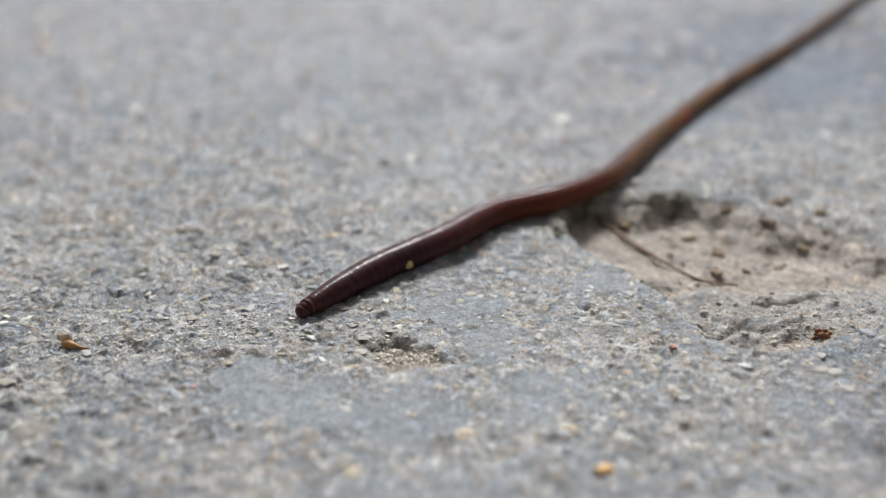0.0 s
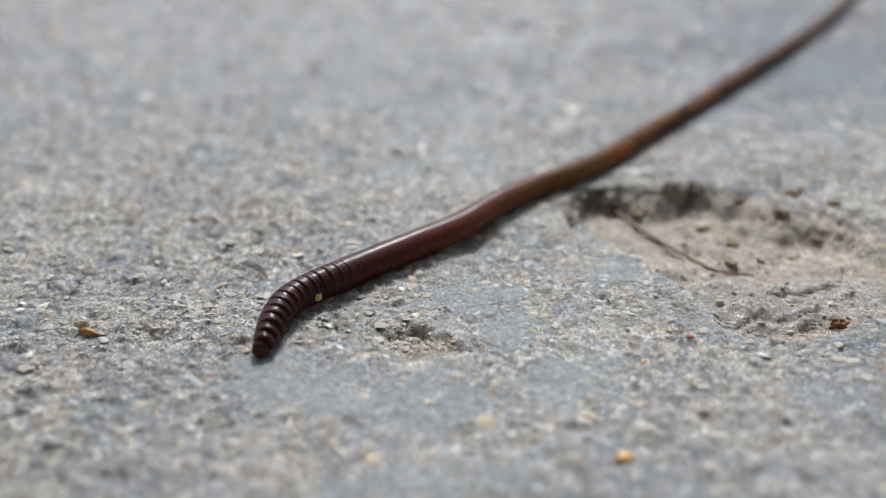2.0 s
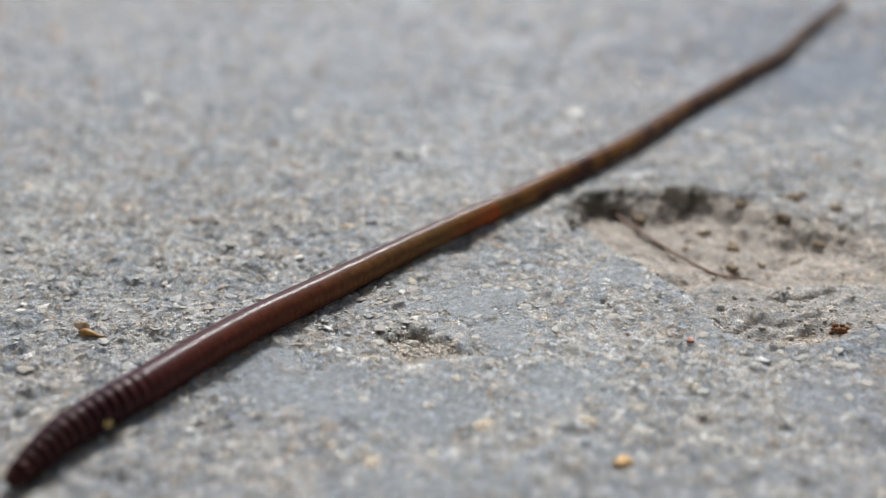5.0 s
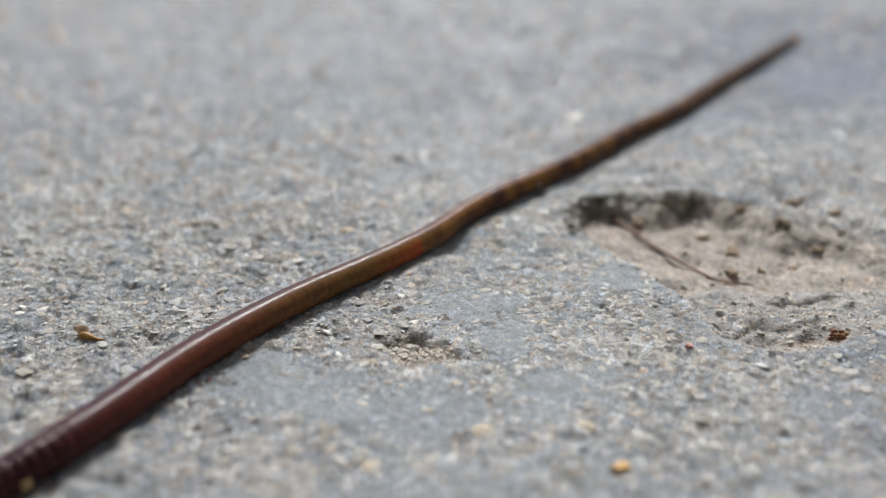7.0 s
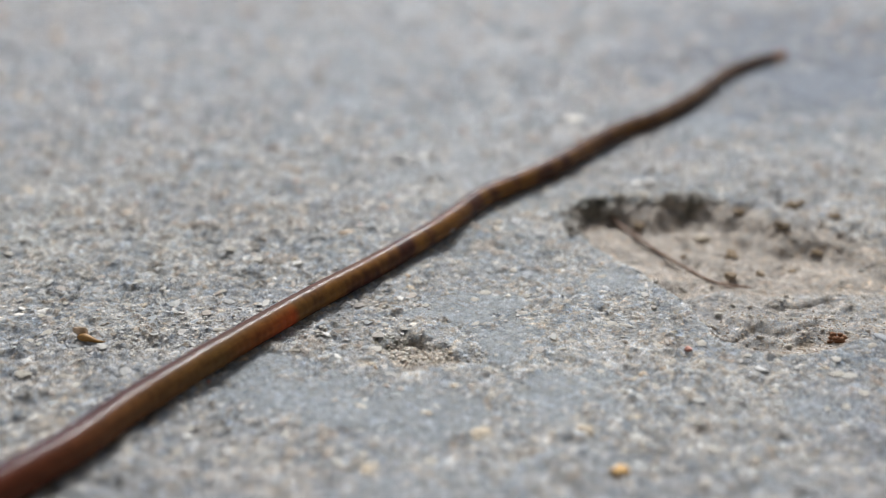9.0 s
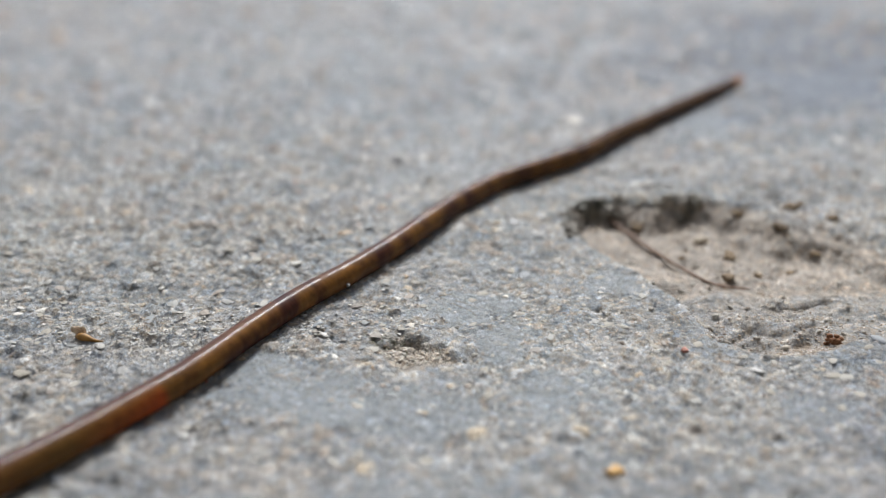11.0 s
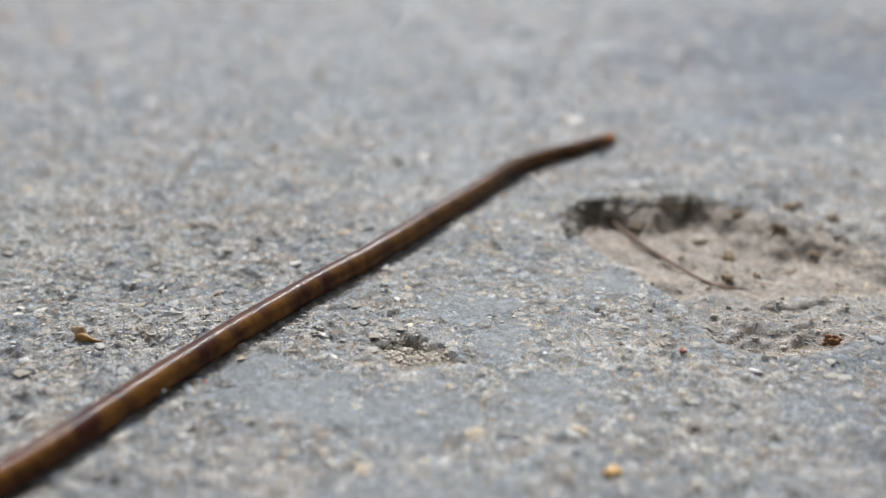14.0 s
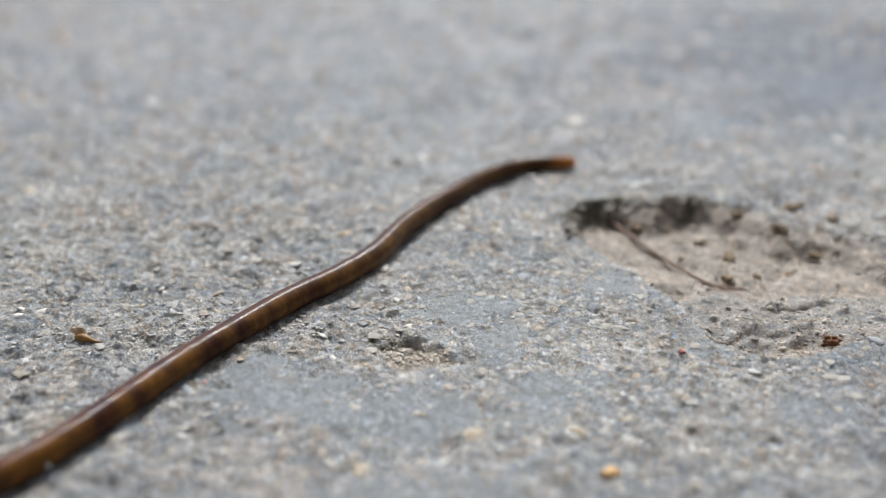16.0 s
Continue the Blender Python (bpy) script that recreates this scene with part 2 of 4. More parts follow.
# ---------------------------------------------------------------- the concrete ground, in millimetres
HOLE_BACK = [(17.8, 136.8), (16.9, 143.8), (20.2, 149.0), (26.4, 150.8), (33.0, 150.6), (37.9, 150.2), (45.3, 149.6), (47.4, 144.6), (52.2, 141.6), (57.0, 138.4), (62.0, 131.8)]
HOLE_FRONT = [(62.0, 131.8), (60.0, 118.0), (49.5, 107.4), (44.1, 104.9), (40.4, 103.2), (36.5, 102.9), (32.5, 104.0), (30.2, 107.4), (29.4, 111.4), (27.6, 117.1), (25.0, 122.2), (22.2, 127.1), (19.4, 132.0), (17.8, 136.8)]
CREASE_BACK = [(26.5, 122.6), (27.7, 121.2), (30.0, 118.9), (33.3, 118.3), (37.9, 117.5), (43.1, 118.8), (46.5, 119.8)]
CREASE_FRONT = [(31.0, 108.5), (33.3, 110.5), (35.7, 111.8), (39.2, 110.6), (42.4, 112.3), (45.3, 114.2)]
PIT = [(-8.1, 106.1), (-6.8, 108.3), (-3.2, 108.9), (0.6, 106.2), (2.4, 102.6), (-0.6, 100.0), (-4.4, 99.5), (-7.2, 101.9)]
# worn patches where the cement paste is smooth and blue-grey: x, y, half-lengths
PATCHES = [(1.5, 115.0, 7.5, 5.0), (-13.0, 95.0, 10.0, 5.5), (6.2, 106.5, 3.5, 5.0), (-4.0, 92.0, 7.0, 6.5), (-20.0, 101.5, 5.5, 4.0), (76.0, 208.0, 16.0, 13.0),
           (47.0, 186.0, 7.0, 9.0), (12.0, 97.0, 6.0, 6.0), (37.0, 93.0, 6.0, 3.0), (21.0, 122.0, 4.0, 4.0), (10.3, 123.4, 2.0, 1.3)]


def relief(x, y):
    """The ground's height (mm), tint and polish at x, y."""
    smooth = np.zeros(x.shape)
    wob = lattice(x, y, 3.4, 5) * 0.5 + lattice(x, y, 1.3, 6) * 0.35 + lattice(x, y, 0.55, 7) * 0.2
    for px, py, ax, ay in PATCHES:
        d = np.hypot((x - px) / ax, (y - py) / ay) + 0.75 * wob
        smooth = np.maximum(smooth, 1 - step(0.7, 0.98, d))
    big = lattice(x, y, 14, 8) * 0.6 + lattice(x, y, 6, 9) * 0.4
    coarse = step(4, -6, x - 0.7 * (y - 118)) * step(160, 120, y)
    smooth = np.maximum(smooth, (0.6 - 0.4 * coarse) * step(0.15, 0.7, big + wob * 0.5) * step(-38, -24, x))
    rough = 1 - 0.8 * smooth

    # the broken-out hollow: a ragged back wall, a crisp front lip, a rough ledge before the sandy floor
    both = HOLE_BACK + HOLE_FRONT[1:-1]
    rag = lattice(x, y, 3.3, 20) * 0.55 + lattice(x, y, 1.5, 21) * 0.45 + lattice(x, y, 0.6, 22) * 0.25
    db = line_distance(x, y, HOLE_BACK) + 1.5 * rag
    df = line_distance(x, y, HOLE_FRONT) + 0.7 * rag
    within = inside(x, y, both)
    wall = np.clip(1.9 + 7.0 * step(37.4, 40.5, x) + 5.0 * np.exp(-((x - 29) / 4.2) ** 2) + 1.2 * lattice(x, y, 2.8, 24), 0.6, 13)
    steep = 0.8 + 2.4 * step(111, 105, y)
    hollow = np.where(within, step(0, wall, db) * (0.6 * step(0, steep, df) + 0.4 * step(0, 2.6 * steep, df)), 0)
    floor = np.interp(y + 1.2 * lattice(x, y, 5, 25), [100, 106, 111, 117, 122, 125, 150], [1.7, 2.1, 1.3, 1.5, 2.4, 3.3, 3.5])
    floor = floor + (0.35 * lattice(x, y, 6, 26) + 0.42 * lattice(x, y, 2.8, 23) + 0.14 * lattice(x, y, 1.0, 27)) * step(0.2, 0.7, hollow)
    depth = hollow * floor
    # lumps of broken mortar left against the wall, and dents
    d, a = cells(x + 0.4 * wob, y + 0.4 * wob, 3.0, 28)
    lump = np.clip(1 - (d / (0.25 + 0.3 * a[..., 1])) ** 2, 0, 1) ** 0.7 * (a[..., 0] < 0.4)
    depth = depth - lump * np.where(within, (0.35 + 1.5 * np.exp(-(db / 3.0) ** 2)) * a[..., 2] * (1 - 0.75 * step(38, 43, x)), 0) * step(0.1, 0.5, hollow)
    dent = np.clip(1 - (d / 0.3) ** 2, 0, 1) * (a[..., 0] > 0.86)
    depth = depth + dent * within * 0.4 * hollow
    # cracks where the ledge has broken away in front of the sandy floor
    for line, cut in ((CREASE_BACK, 1.1), (CREASE_FRONT, 0.9)):
        d = line_distance(x, y, line) + 0.45 * rag
        depth = depth + within * cut * np.exp(-(d / 0.75) ** 2) * step(-0.6, 0.1, lattice(x, y, 4.0, 30))
    # a shallow dip that the worm's body bridges
    depth = depth + 0.8 * np.exp(-((x - 1.5) / 6.0) ** 2 - ((y - 130.5) / 3.6) ** 2)
    dp = line_distance(x, y, PIT + PIT[:1]) + rag * 0.8
    pit = np.where(inside(x, y, PIT), step(0, 2.0, dp), 0)
    depth = depth + pit * (0.5 + 0.5 * step(101, 107, y) + 0.3 * lattice(x, y, 0.9, 29) + 0.16 * lattice(x, y, 0.4, 58))
    sandy = np.maximum(step(120, 124.5, y + 1.4 * lattice(x, y, 2.5, 70)), 0.75 * step(110, 107.5, y + 1.2 * lattice(x, y, 2.0, 73)))
    earth = np.maximum(step(0.04, 0.3, hollow) * np.maximum(sandy, 0.4), 0.95 * step(0.2, 0.7, pit))
    smooth, rough = smooth * (1 - np.maximum(earth, step(0.02, 0.3, hollow + pit))), rough * (1 - earth) + 0.38 * earth

    h = 0.30 * lattice(x, y, 17, 1) + 0.22 * lattice(x, y, 5.5, 2) + (0.14 * lattice(x, y, 2.1, 3) + 0.09 * lattice(x, y, 0.8, 4)) * rough
    # cement paste: blue-grey films, with crumbly beige and pinkish patches where they have worn off
    frac = 0.5 * lattice(x, y, 6.5, 13) + 0.42 * lattice(x, y, 2.6, 14) + 0.34 * lattice(x, y, 1.1, 15) + 0.24 * lattice(x, y, 0.5, 16)
    worn = (step(-0.22, 0.30, frac) * (1 - 0.8 * smooth))[..., None]
    blush = (lattice(x, y, 34, 17) * 0.6 + lattice(x, y, 11, 18) * 0.6)[..., None]
    rim = np.where(within, 0, np.exp(-((df - 0.9) / 1.1) ** 2)) * step(17, 20, x) * step(36, 31, x)
    h = h + 0.22 * rim
    smooth = np.maximum(smooth, 0.75 * rim * step(-0.5, 0.3, lattice(x, y, 2.2, 59)))
    tint = np.array((0.350, 0.376, 0.396)) * (1 - worn) + np.array((0.520, 0.508, 0.482)) * worn
    tint = tint + 0.022 * blush * np.array((1.0, -0.1, -0.5))
    tint = tint * (1 + 0.10 * lattice(x, y, 9, 11) + 0.09 * lattice(x, y, 2.4, 12))[..., None]
    tint = tint * (1 - smooth[..., None]) + np.array((0.350, 0.377, 0.398)) * (1 + 0.06 * lattice(x, y, 1.7, 19)[..., None]) * smooth[..., None]
    palette = np.array([(0.74, 0.69, 0.62), (0.57, 0.51, 0.42), (0.34, 0.37, 0.40), (0.47, 0.47, 0.46), (0.66, 0.61, 0.55), (0.30, 0.30, 0.29), (0.78, 0.76, 0.73), (0.40, 0.43, 0.46), (0.54, 0.46, 0.38), (0.52, 0.52, 0.51)])
    bold = np.array([(0.72, 0.69, 0.64), (0.54, 0.47, 0.39), (0.31, 0.34, 0.37), (0.46, 0.46, 0.45), (0.74, 0.71, 0.67), (0.34, 0.34, 0.33), (0.78, 0.76, 0.73), (0.38, 0.41, 0.45), (0.50, 0.41, 0.33), (0.50, 0.50, 0.49)])
    for size, amp, share, seed in ((4.6, 0.24, 0.34, 34), (2.3, 0.24, 0.36, 31), (1.25, 0.20, 0.46, 32), (0.72, 0.13, 0.50, 33)):
        d, a = cells(x + size * (0.34 * lattice(x, y, 0.6 * size, seed + 20) + 0.2 * lattice(x, y, 0.3 * size, seed + 21)), y + size * (0.34 * lattice(x, y, 0.6 * size, seed + 40) + 0.2 * lattice(x, y, 0.3 * size, seed + 41)), size, seed)
        here = (a[..., 0] < share) * np.clip(rough * 1.25 - 0.25 - 0.25 * a[..., 2] * smooth, 0, 1)
        r = 0.28 + 0.25 * a[..., 1]
        dome = np.clip(1 - (d / r) ** 2, 0, 1) ** 0.6 * here
        h = h + amp * (1.1 + 0.75 * coarse) * dome * (0.4 + 0.6 * a[..., 2])
        cover = step(0.05, 0.45, dome)[..., None] * 0.72
        tone = (bold if size > 2 else palette)[np.minimum((a[..., 3] * 10).astype(int), 9)]
        tint = tint * (1 - cover) + tone * cover
    d, a = cells(x, y, 2.6, 61)
    void = np.clip(1 - (d / (0.10 + 0.22 * a[..., 1])) ** 2, 0, 1) * (a[..., 0] < 0.18) * rough * step(1.5, 3.5, np.hypot(x - 24.2, y - 89.1))
    h = h - 0.4 * void
    d, a = cells(x + 0.8 * wob, y + 0.8 * wob, 5.2, 62)
    h = h - 0.42 * np.clip(1 - (d / (0.16 + 0.2 * a[..., 1])) ** 2, 0, 1) ** 0.8 * (a[..., 0] < 0.24) * rough * (1 - step(0.0, 0.2, hollow)) * step(1.5, 3.5, np.hypot(x - 24.2, y - 89.1))
    sand = np.array((0.51, 0.44, 0.37)) * (1 + 0.22 * lattice(x, y, 2.2, 71) + 0.15 * lattice(x, y, 0.6, 72))[..., None]
    sand = sand * (1 - 0.2 * step(0.2, 0.7, pit)[..., None])
    e = (earth * 0.93)[..., None]
    tint = tint * (1 - e) + sand * e
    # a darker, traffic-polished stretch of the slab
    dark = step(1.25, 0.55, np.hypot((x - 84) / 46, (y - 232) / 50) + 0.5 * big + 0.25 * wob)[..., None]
    # sky sheen at grazing view put into the tint: bluer, dimmer beyond 135 mm
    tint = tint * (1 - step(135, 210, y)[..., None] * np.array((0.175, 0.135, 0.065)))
    tint = tint * (1 - dark * np.array((0.40, 0.35, 0.27)))
    # a slightly darker stretch beside the hollow, growing rightwards and towards the camera
    tint = tint * (1 - (step(24, 48, x + 3 * big) * step(122, 98, y))[..., None] * np.array((0.12, 0.12, 0.09)))
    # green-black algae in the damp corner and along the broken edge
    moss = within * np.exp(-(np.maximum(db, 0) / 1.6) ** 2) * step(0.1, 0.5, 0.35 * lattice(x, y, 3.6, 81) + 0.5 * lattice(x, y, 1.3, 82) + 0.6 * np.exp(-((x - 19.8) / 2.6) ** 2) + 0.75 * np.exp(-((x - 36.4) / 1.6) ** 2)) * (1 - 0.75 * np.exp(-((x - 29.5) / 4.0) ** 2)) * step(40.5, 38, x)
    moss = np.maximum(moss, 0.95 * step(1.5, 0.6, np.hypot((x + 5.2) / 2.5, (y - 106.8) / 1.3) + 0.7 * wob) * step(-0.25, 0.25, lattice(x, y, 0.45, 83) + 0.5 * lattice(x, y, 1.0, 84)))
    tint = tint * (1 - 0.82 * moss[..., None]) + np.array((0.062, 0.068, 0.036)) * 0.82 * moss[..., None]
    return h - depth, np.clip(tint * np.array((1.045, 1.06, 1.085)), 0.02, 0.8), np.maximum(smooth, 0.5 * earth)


def spread(start, fine_a, fine_b, stop, fine, grow):
    """Coordinates with a fine step between fine_a and fine_b that widens outwards on both sides."""
    mid = list(np.arange(fine_a, fine_b, fine))
    low, high, s, v = [], [], fine, fine_a
    while v > start:
        s *= grow
        v -= s
        low.append(max(v, start))
    s, v = fine, mid[-1]
    while v < stop:
        s *= grow
        v += s
        high.append(min(v, stop))
    return np.array(low[::-1] + mid + high)


def make_ground():
    xs = spread(-60000.0, -56.0, 64.0, 60000.0, 0.23, 1.018)
    ys = spread(-60000.0, 76.0, 152.0, 60000.0, 0.23, 1.0075)
    ys = ys[(ys > 60) | (np.arange(len(ys)) % 8 == 0)]
    ys[0] = -60000.0
    gx, gy = np.meshgrid(xs, ys)
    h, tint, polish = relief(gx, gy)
    # beyond the arm's reach the slab is level and evenly worn
    far = step(380, 800, np.hypot(gx, gy - 100))[..., None]
    tint, polish = tint * (1 - far) + np.array((0.385, 0.398, 0.41)) * far, polish * (1 - far[..., 0])
    h = h * step(3000, 600, np.hypot(gx, gy))
    nx, ny = len(xs), len(ys)
    co = np.stack([gx, gy, h], -1).reshape(-1, 3) * MM
    idx = np.arange(nx * ny).reshape(ny, nx)
    quads = np.stack([idx[:-1, :-1], idx[:-1, 1:], idx[1:, 1:], idx[1:, :-1]], -1).reshape(-1, 4)
    me = bpy.data.meshes.new("ground")
    me.vertices.add(len(co))
    me.vertices.foreach_set("co", co.astype(np.float32).ravel())
    me.loops.add(quads.size)
    me.loops.foreach_set("vertex_index", quads.astype(np.int32).ravel())
    me.polygons.add(len(quads))
    me.polygons.foreach_set("loop_start", np.arange(0, quads.size, 4, dtype=np.int32))
    me.polygons.foreach_set("use_smooth", np.ones(len(quads), bool))
    me.update(calc_edges=True)
    col = me.attributes.new("tint_with_sheen", "FLOAT_COLOR", "POINT")
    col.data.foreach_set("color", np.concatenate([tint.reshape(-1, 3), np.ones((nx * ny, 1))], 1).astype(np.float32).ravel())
    pol = me.attributes.new("polish", "FLOAT", "POINT")
    pol.data.foreach_set("value", polish.astype(np.float32).ravel())
    me.materials.append(CONCRETE)
    return tagged(new("ground", me), "weathered grey concrete slab with exposed sand grains", "ground", kind="structure")


def height(x, y):
    """The ground's height in mm at one place."""
    return float(relief(np.array([[x]], float), np.array([[y]], float))[0][0, 0])


ground = make_ground()


def make_sky_blocker():
    """An unseen dark slab, added behind the camera to shut off sky light there."""
    mat, n, l, p = shader("blocker_dark")
    t = noise_node(n, l, 3, 6, 0.65)
    l.new(ramp(n, l, t.outputs["Fac"], (0.3, (0.065, 0.062, 0.058)), (0.7, (0.095, 0.091, 0.086))), p.inputs["Base Color"])
    p.inputs["Roughness"].default_value = 0.9
    bump(n, l, p, noise_node(n, l, 260, 4).outputs["Fac"], 0.5, 0.003)
    bm = bmesh.new()
    bmesh.ops.create_cube(bm, size=1.0)
    bmesh.ops.transform(bm, matrix=pose(0, -1.62, 2.0) @ Matrix.Diagonal((12.0, 0.24, 4.1, 1)), verts=bm.verts)
    me = bpy.data.meshes.new("sky_blocker")
    bm.to_mesh(me)
    bm.free()
    me.materials.append(mat)
    tagged(new("sky_blocker", me), "plain dark upright slab, added out of view to block the sky", "wall", kind="structure")


make_sky_blocker()


# ---------------------------------------------------------------- the earthworm
RINGS, PITCH = 240, 0.92
SKIN_TONES = [(0.0, (0.085, 0.030, 0.020)), (0.008, (0.048, 0.016, 0.016)), (0.06, (0.036, 0.010, 0.013)), (0.10, (0.066, 0.016, 0.012)), (0.15, (0.104, 0.026, 0.014)), (0.20, (0.116, 0.037, 0.016)), (0.24, (0.126, 0.054, 0.018)), (0.30, (0.132, 0.066, 0.017)),
              (0.366, (0.145, 0.066, 0.015)), (0.5, (0.130, 0.059, 0.014)), (0.65, (0.108, 0.050, 0.014)), (0.85, (0.084, 0.042, 0.014)), (0.978, (0.075, 0.034, 0.013)), (0.99, (0.40, 0.15, 0.03)), (1.0, (0.55, 0.24, 0.06))]
GIRTH = [(0.0, 0.82), (0.008, 1.2), (0.02, 1.55), (0.04, 1.84), (0.07, 1.95), (0.13, 1.94), (0.22, 1.80), (0.32, 1.58), (0.45, 1.50), (0.7, 1.50), (0.86, 1.40), (0.94, 1.24), (0.98, 1.10), (1.0, 0.92)]


def along(table, u):
    for (a, va), (b, vb) in zip(table, table[1:]):
        if u <= b:
            k = (u - a) / (b - a)
            if isinstance(va, tuple):
                return tuple(p + (q - p) * k for p, q in zip(va, vb))
            return va + (vb - va) * k
    return table[-1][1]


def ring_mesh(i):
    """One body ring, lying along x: a short barrel that slides over its neighbours."""
    u = (i + 0.5) / RINGS
    r0, r1 = along(GIRTH, max(0.0, u - 0.5 / RINGS)), along(GIRTH, min(1.0, u + 0.5 / RINGS))
    ridge = 0.007 + 0.014 * max(0.0, 1 - (u / 0.095) ** 2)
    half = 1.25
    bm = bmesh.new()
    loops = []
    profile = [-1, -0.8, -0.6, -0.45, -0.3, -0.15, 0, 0.15, 0.3, 0.45, 0.6, 0.8, 1]
    for s in profile:
        x = s * (0.35 if (i == 0 and s < 0) or (i == RINGS - 1 and s > 0) else half)
        r = (r0 + (r1 - r0) * (0.5 + x / PITCH)) if 0 < i < RINGS - 1 else r0
        swell = 1 - ridge * min(1.4, (abs(x) / (PITCH * 0.5)) ** 2.4) - 0.10 * max(0, abs(x) - 0.8)
        r = max(0.2, r) * swell
        loops.append([bm.verts.new((x * MM, r * 1.03 * math.cos(a) * MM, r * 0.97 * math.sin(a) * MM)) for a in [2 * math.pi * k / 28 for k in range(28)]])
    for a, b in zip(loops, loops[1:]):
        for k in range(28):
            bm.faces.new((a[k], a[(k + 1) % 28], b[(k + 1) % 28], b[k]))
    # rounded ends
    for loop, way in ((loops[0], -1), (loops[-1], 1)):
        r = abs(loop[0].co.y)
        wide = [bm.verts.new((loop[0].co.x + way * r * 0.28, v.co.y * 0.86, v.co.z * 0.86)) for v in loop]
        inner = [bm.verts.new((loop[0].co.x + way * r * 0.48, v.co.y * 0.5, v.co.z * 0.5)) for v in loop]
        tip = bm.verts.new((loop[0].co.x + way * r * 0.56, 0, 0))
        for k in range(28):
            bm.faces.new((loop[k], loop[(k + 1) % 28], wide[(k + 1) % 28], wide[k]))
            bm.faces.new((wide[k], wide[(k + 1) % 28], inner[(k + 1) % 28], inner[k]))
            bm.faces.new((inner[k], inner[(k + 1) % 28], tip))
    bmesh.ops.recalc_face_normals(bm, faces=bm.faces)
    return bm


RIDGED = 22
PUSH = Vector((0, -0.65, 0.76))


def ridge_mesh(s):
    """A bead round the upper and outer side of the head, s rings from its tip; it rises when the head is drawn in."""
    r = along(GIRTH, (s + 0.8) / RINGS) - 0.08
    mid = math.atan2(PUSH.z, PUSH.y)
    bm = bmesh.new()
    loops = []
    for k in range(25):
        a = mid + radians(-118 + 236 * k / 24)
        ring = []
        for q in range(10):
            w = 2 * math.pi * q / 10
            rr = r - 0.34 + 0.34 * math.cos(w)
            ring.append(bm.verts.new((0.35 * math.sin(w) * MM, rr * 1.03 * math.cos(a) * MM, rr * 0.97 * math.sin(a) * MM)))
        loops.append(ring)
    for a, b in zip(loops, loops[1:]):
        for q in range(10):
            bm.faces.new((a[q], a[(q + 1) % 10], b[(q + 1) % 10], b[q]))
    bm.faces.new(loops[0][::-1])
    bm.faces.new(loops[-1])
    bmesh.ops.recalc_face_normals(bm, faces=bm.faces)
    return bm


def body_coordinates(ob, i):
    rest = ob.data.attributes.new("rest", "FLOAT_VECTOR", "POINT")
    for v, r in zip(ob.data.vertices, rest.data):
        r.vector = (v.co.x + i * PITCH * MM, v.co.y, v.co.z)


def make_worm():
    worm = tagged(new("earthworm"), "glossy reddish-brown earthworm crawling over the concrete", "earthworm")
    rng = random.Random(4)
    rings, beads = [], []
    for i in range(RINGS):
        ob = part("segment", ring_mesh(i), SKIN, worm)
        body_coordinates(ob, i)
        u = (i + 0.5) / RINGS
        c = along(SKIN_TONES, u)
        k = 0.985 + 0.03 * rng.random()
        gut = along([(0.0, 0.0), (0.36, 0.0), (0.39, 1.0), (0.62, 1.0), (0.75, 0.65), (1.0, 0.5)], u)
        ob.color = (c[0] * k, c[1] * k, c[2] * k, gut)
        rings.append(ob)
    for k in range(16):
        s = 1.0 + 1.4 * k
        ob = rings[int(s)]
        bead = part("ridge", ridge_mesh(s), SKIN, ob)
        body_coordinates(bead, s)
        bead.color = ob.color
        beads.append((int(s), s, bead))
    return worm, rings, beads


worm, rings, beads = make_worm()


# ---------------------------------------------------------------- stones set in the slab and loose bits
def stone_mesh(seed, flat=0.6, rough=0.25, sub=2):
    bm = bmesh.new()
    bmesh.ops.create_icosphere(bm, subdivisions=sub, radius=1.0)
    rng = random.Random(seed)
    o = Vector((rng.random() * 50, rng.random() * 50, rng.random() * 50))
    sx, sy = 0.8 + 0.5 * rng.random(), 0.8 + 0.4 * rng.random()
    for v in bm.verts:
        k = 1 + rough * (noise.noise(v.co * 1.1 + o) + 0.6 * noise.noise(v.co * 2.7 + o) + 0.3 * noise.noise(v.co * 6.1 + o))
        v.co = Vector((v.co.x * k * sx, v.co.y * k * sy, v.co.z * k * flat))
    return bm


def mesh_from(name, bm, material, smooth=True):
    me = bpy.data.meshes.new(name)
    bm.to_mesh(me)
    bm.free()
    for f in me.polygons:
        f.use_smooth = smooth
    me.materials.append(material)
    return me


YELLOW = stone_material("yellow_sand_grain", [(0.0, (0.60, 0.43, 0.17)), (1.0, (0.64, 0.47, 0.20))], 0.5)
PAPERY = stone_material("papery_awn", [(0.0, (0.72, 0.56, 0.40)), (1.0, (0.76, 0.60, 0.44))], 0.7)
STRAW = stone_material("pale_straw", [(0.0, (0.52, 0.42, 0.26)), (1.0, (0.56, 0.46, 0.30))], 0.6)
RIDERS = {}


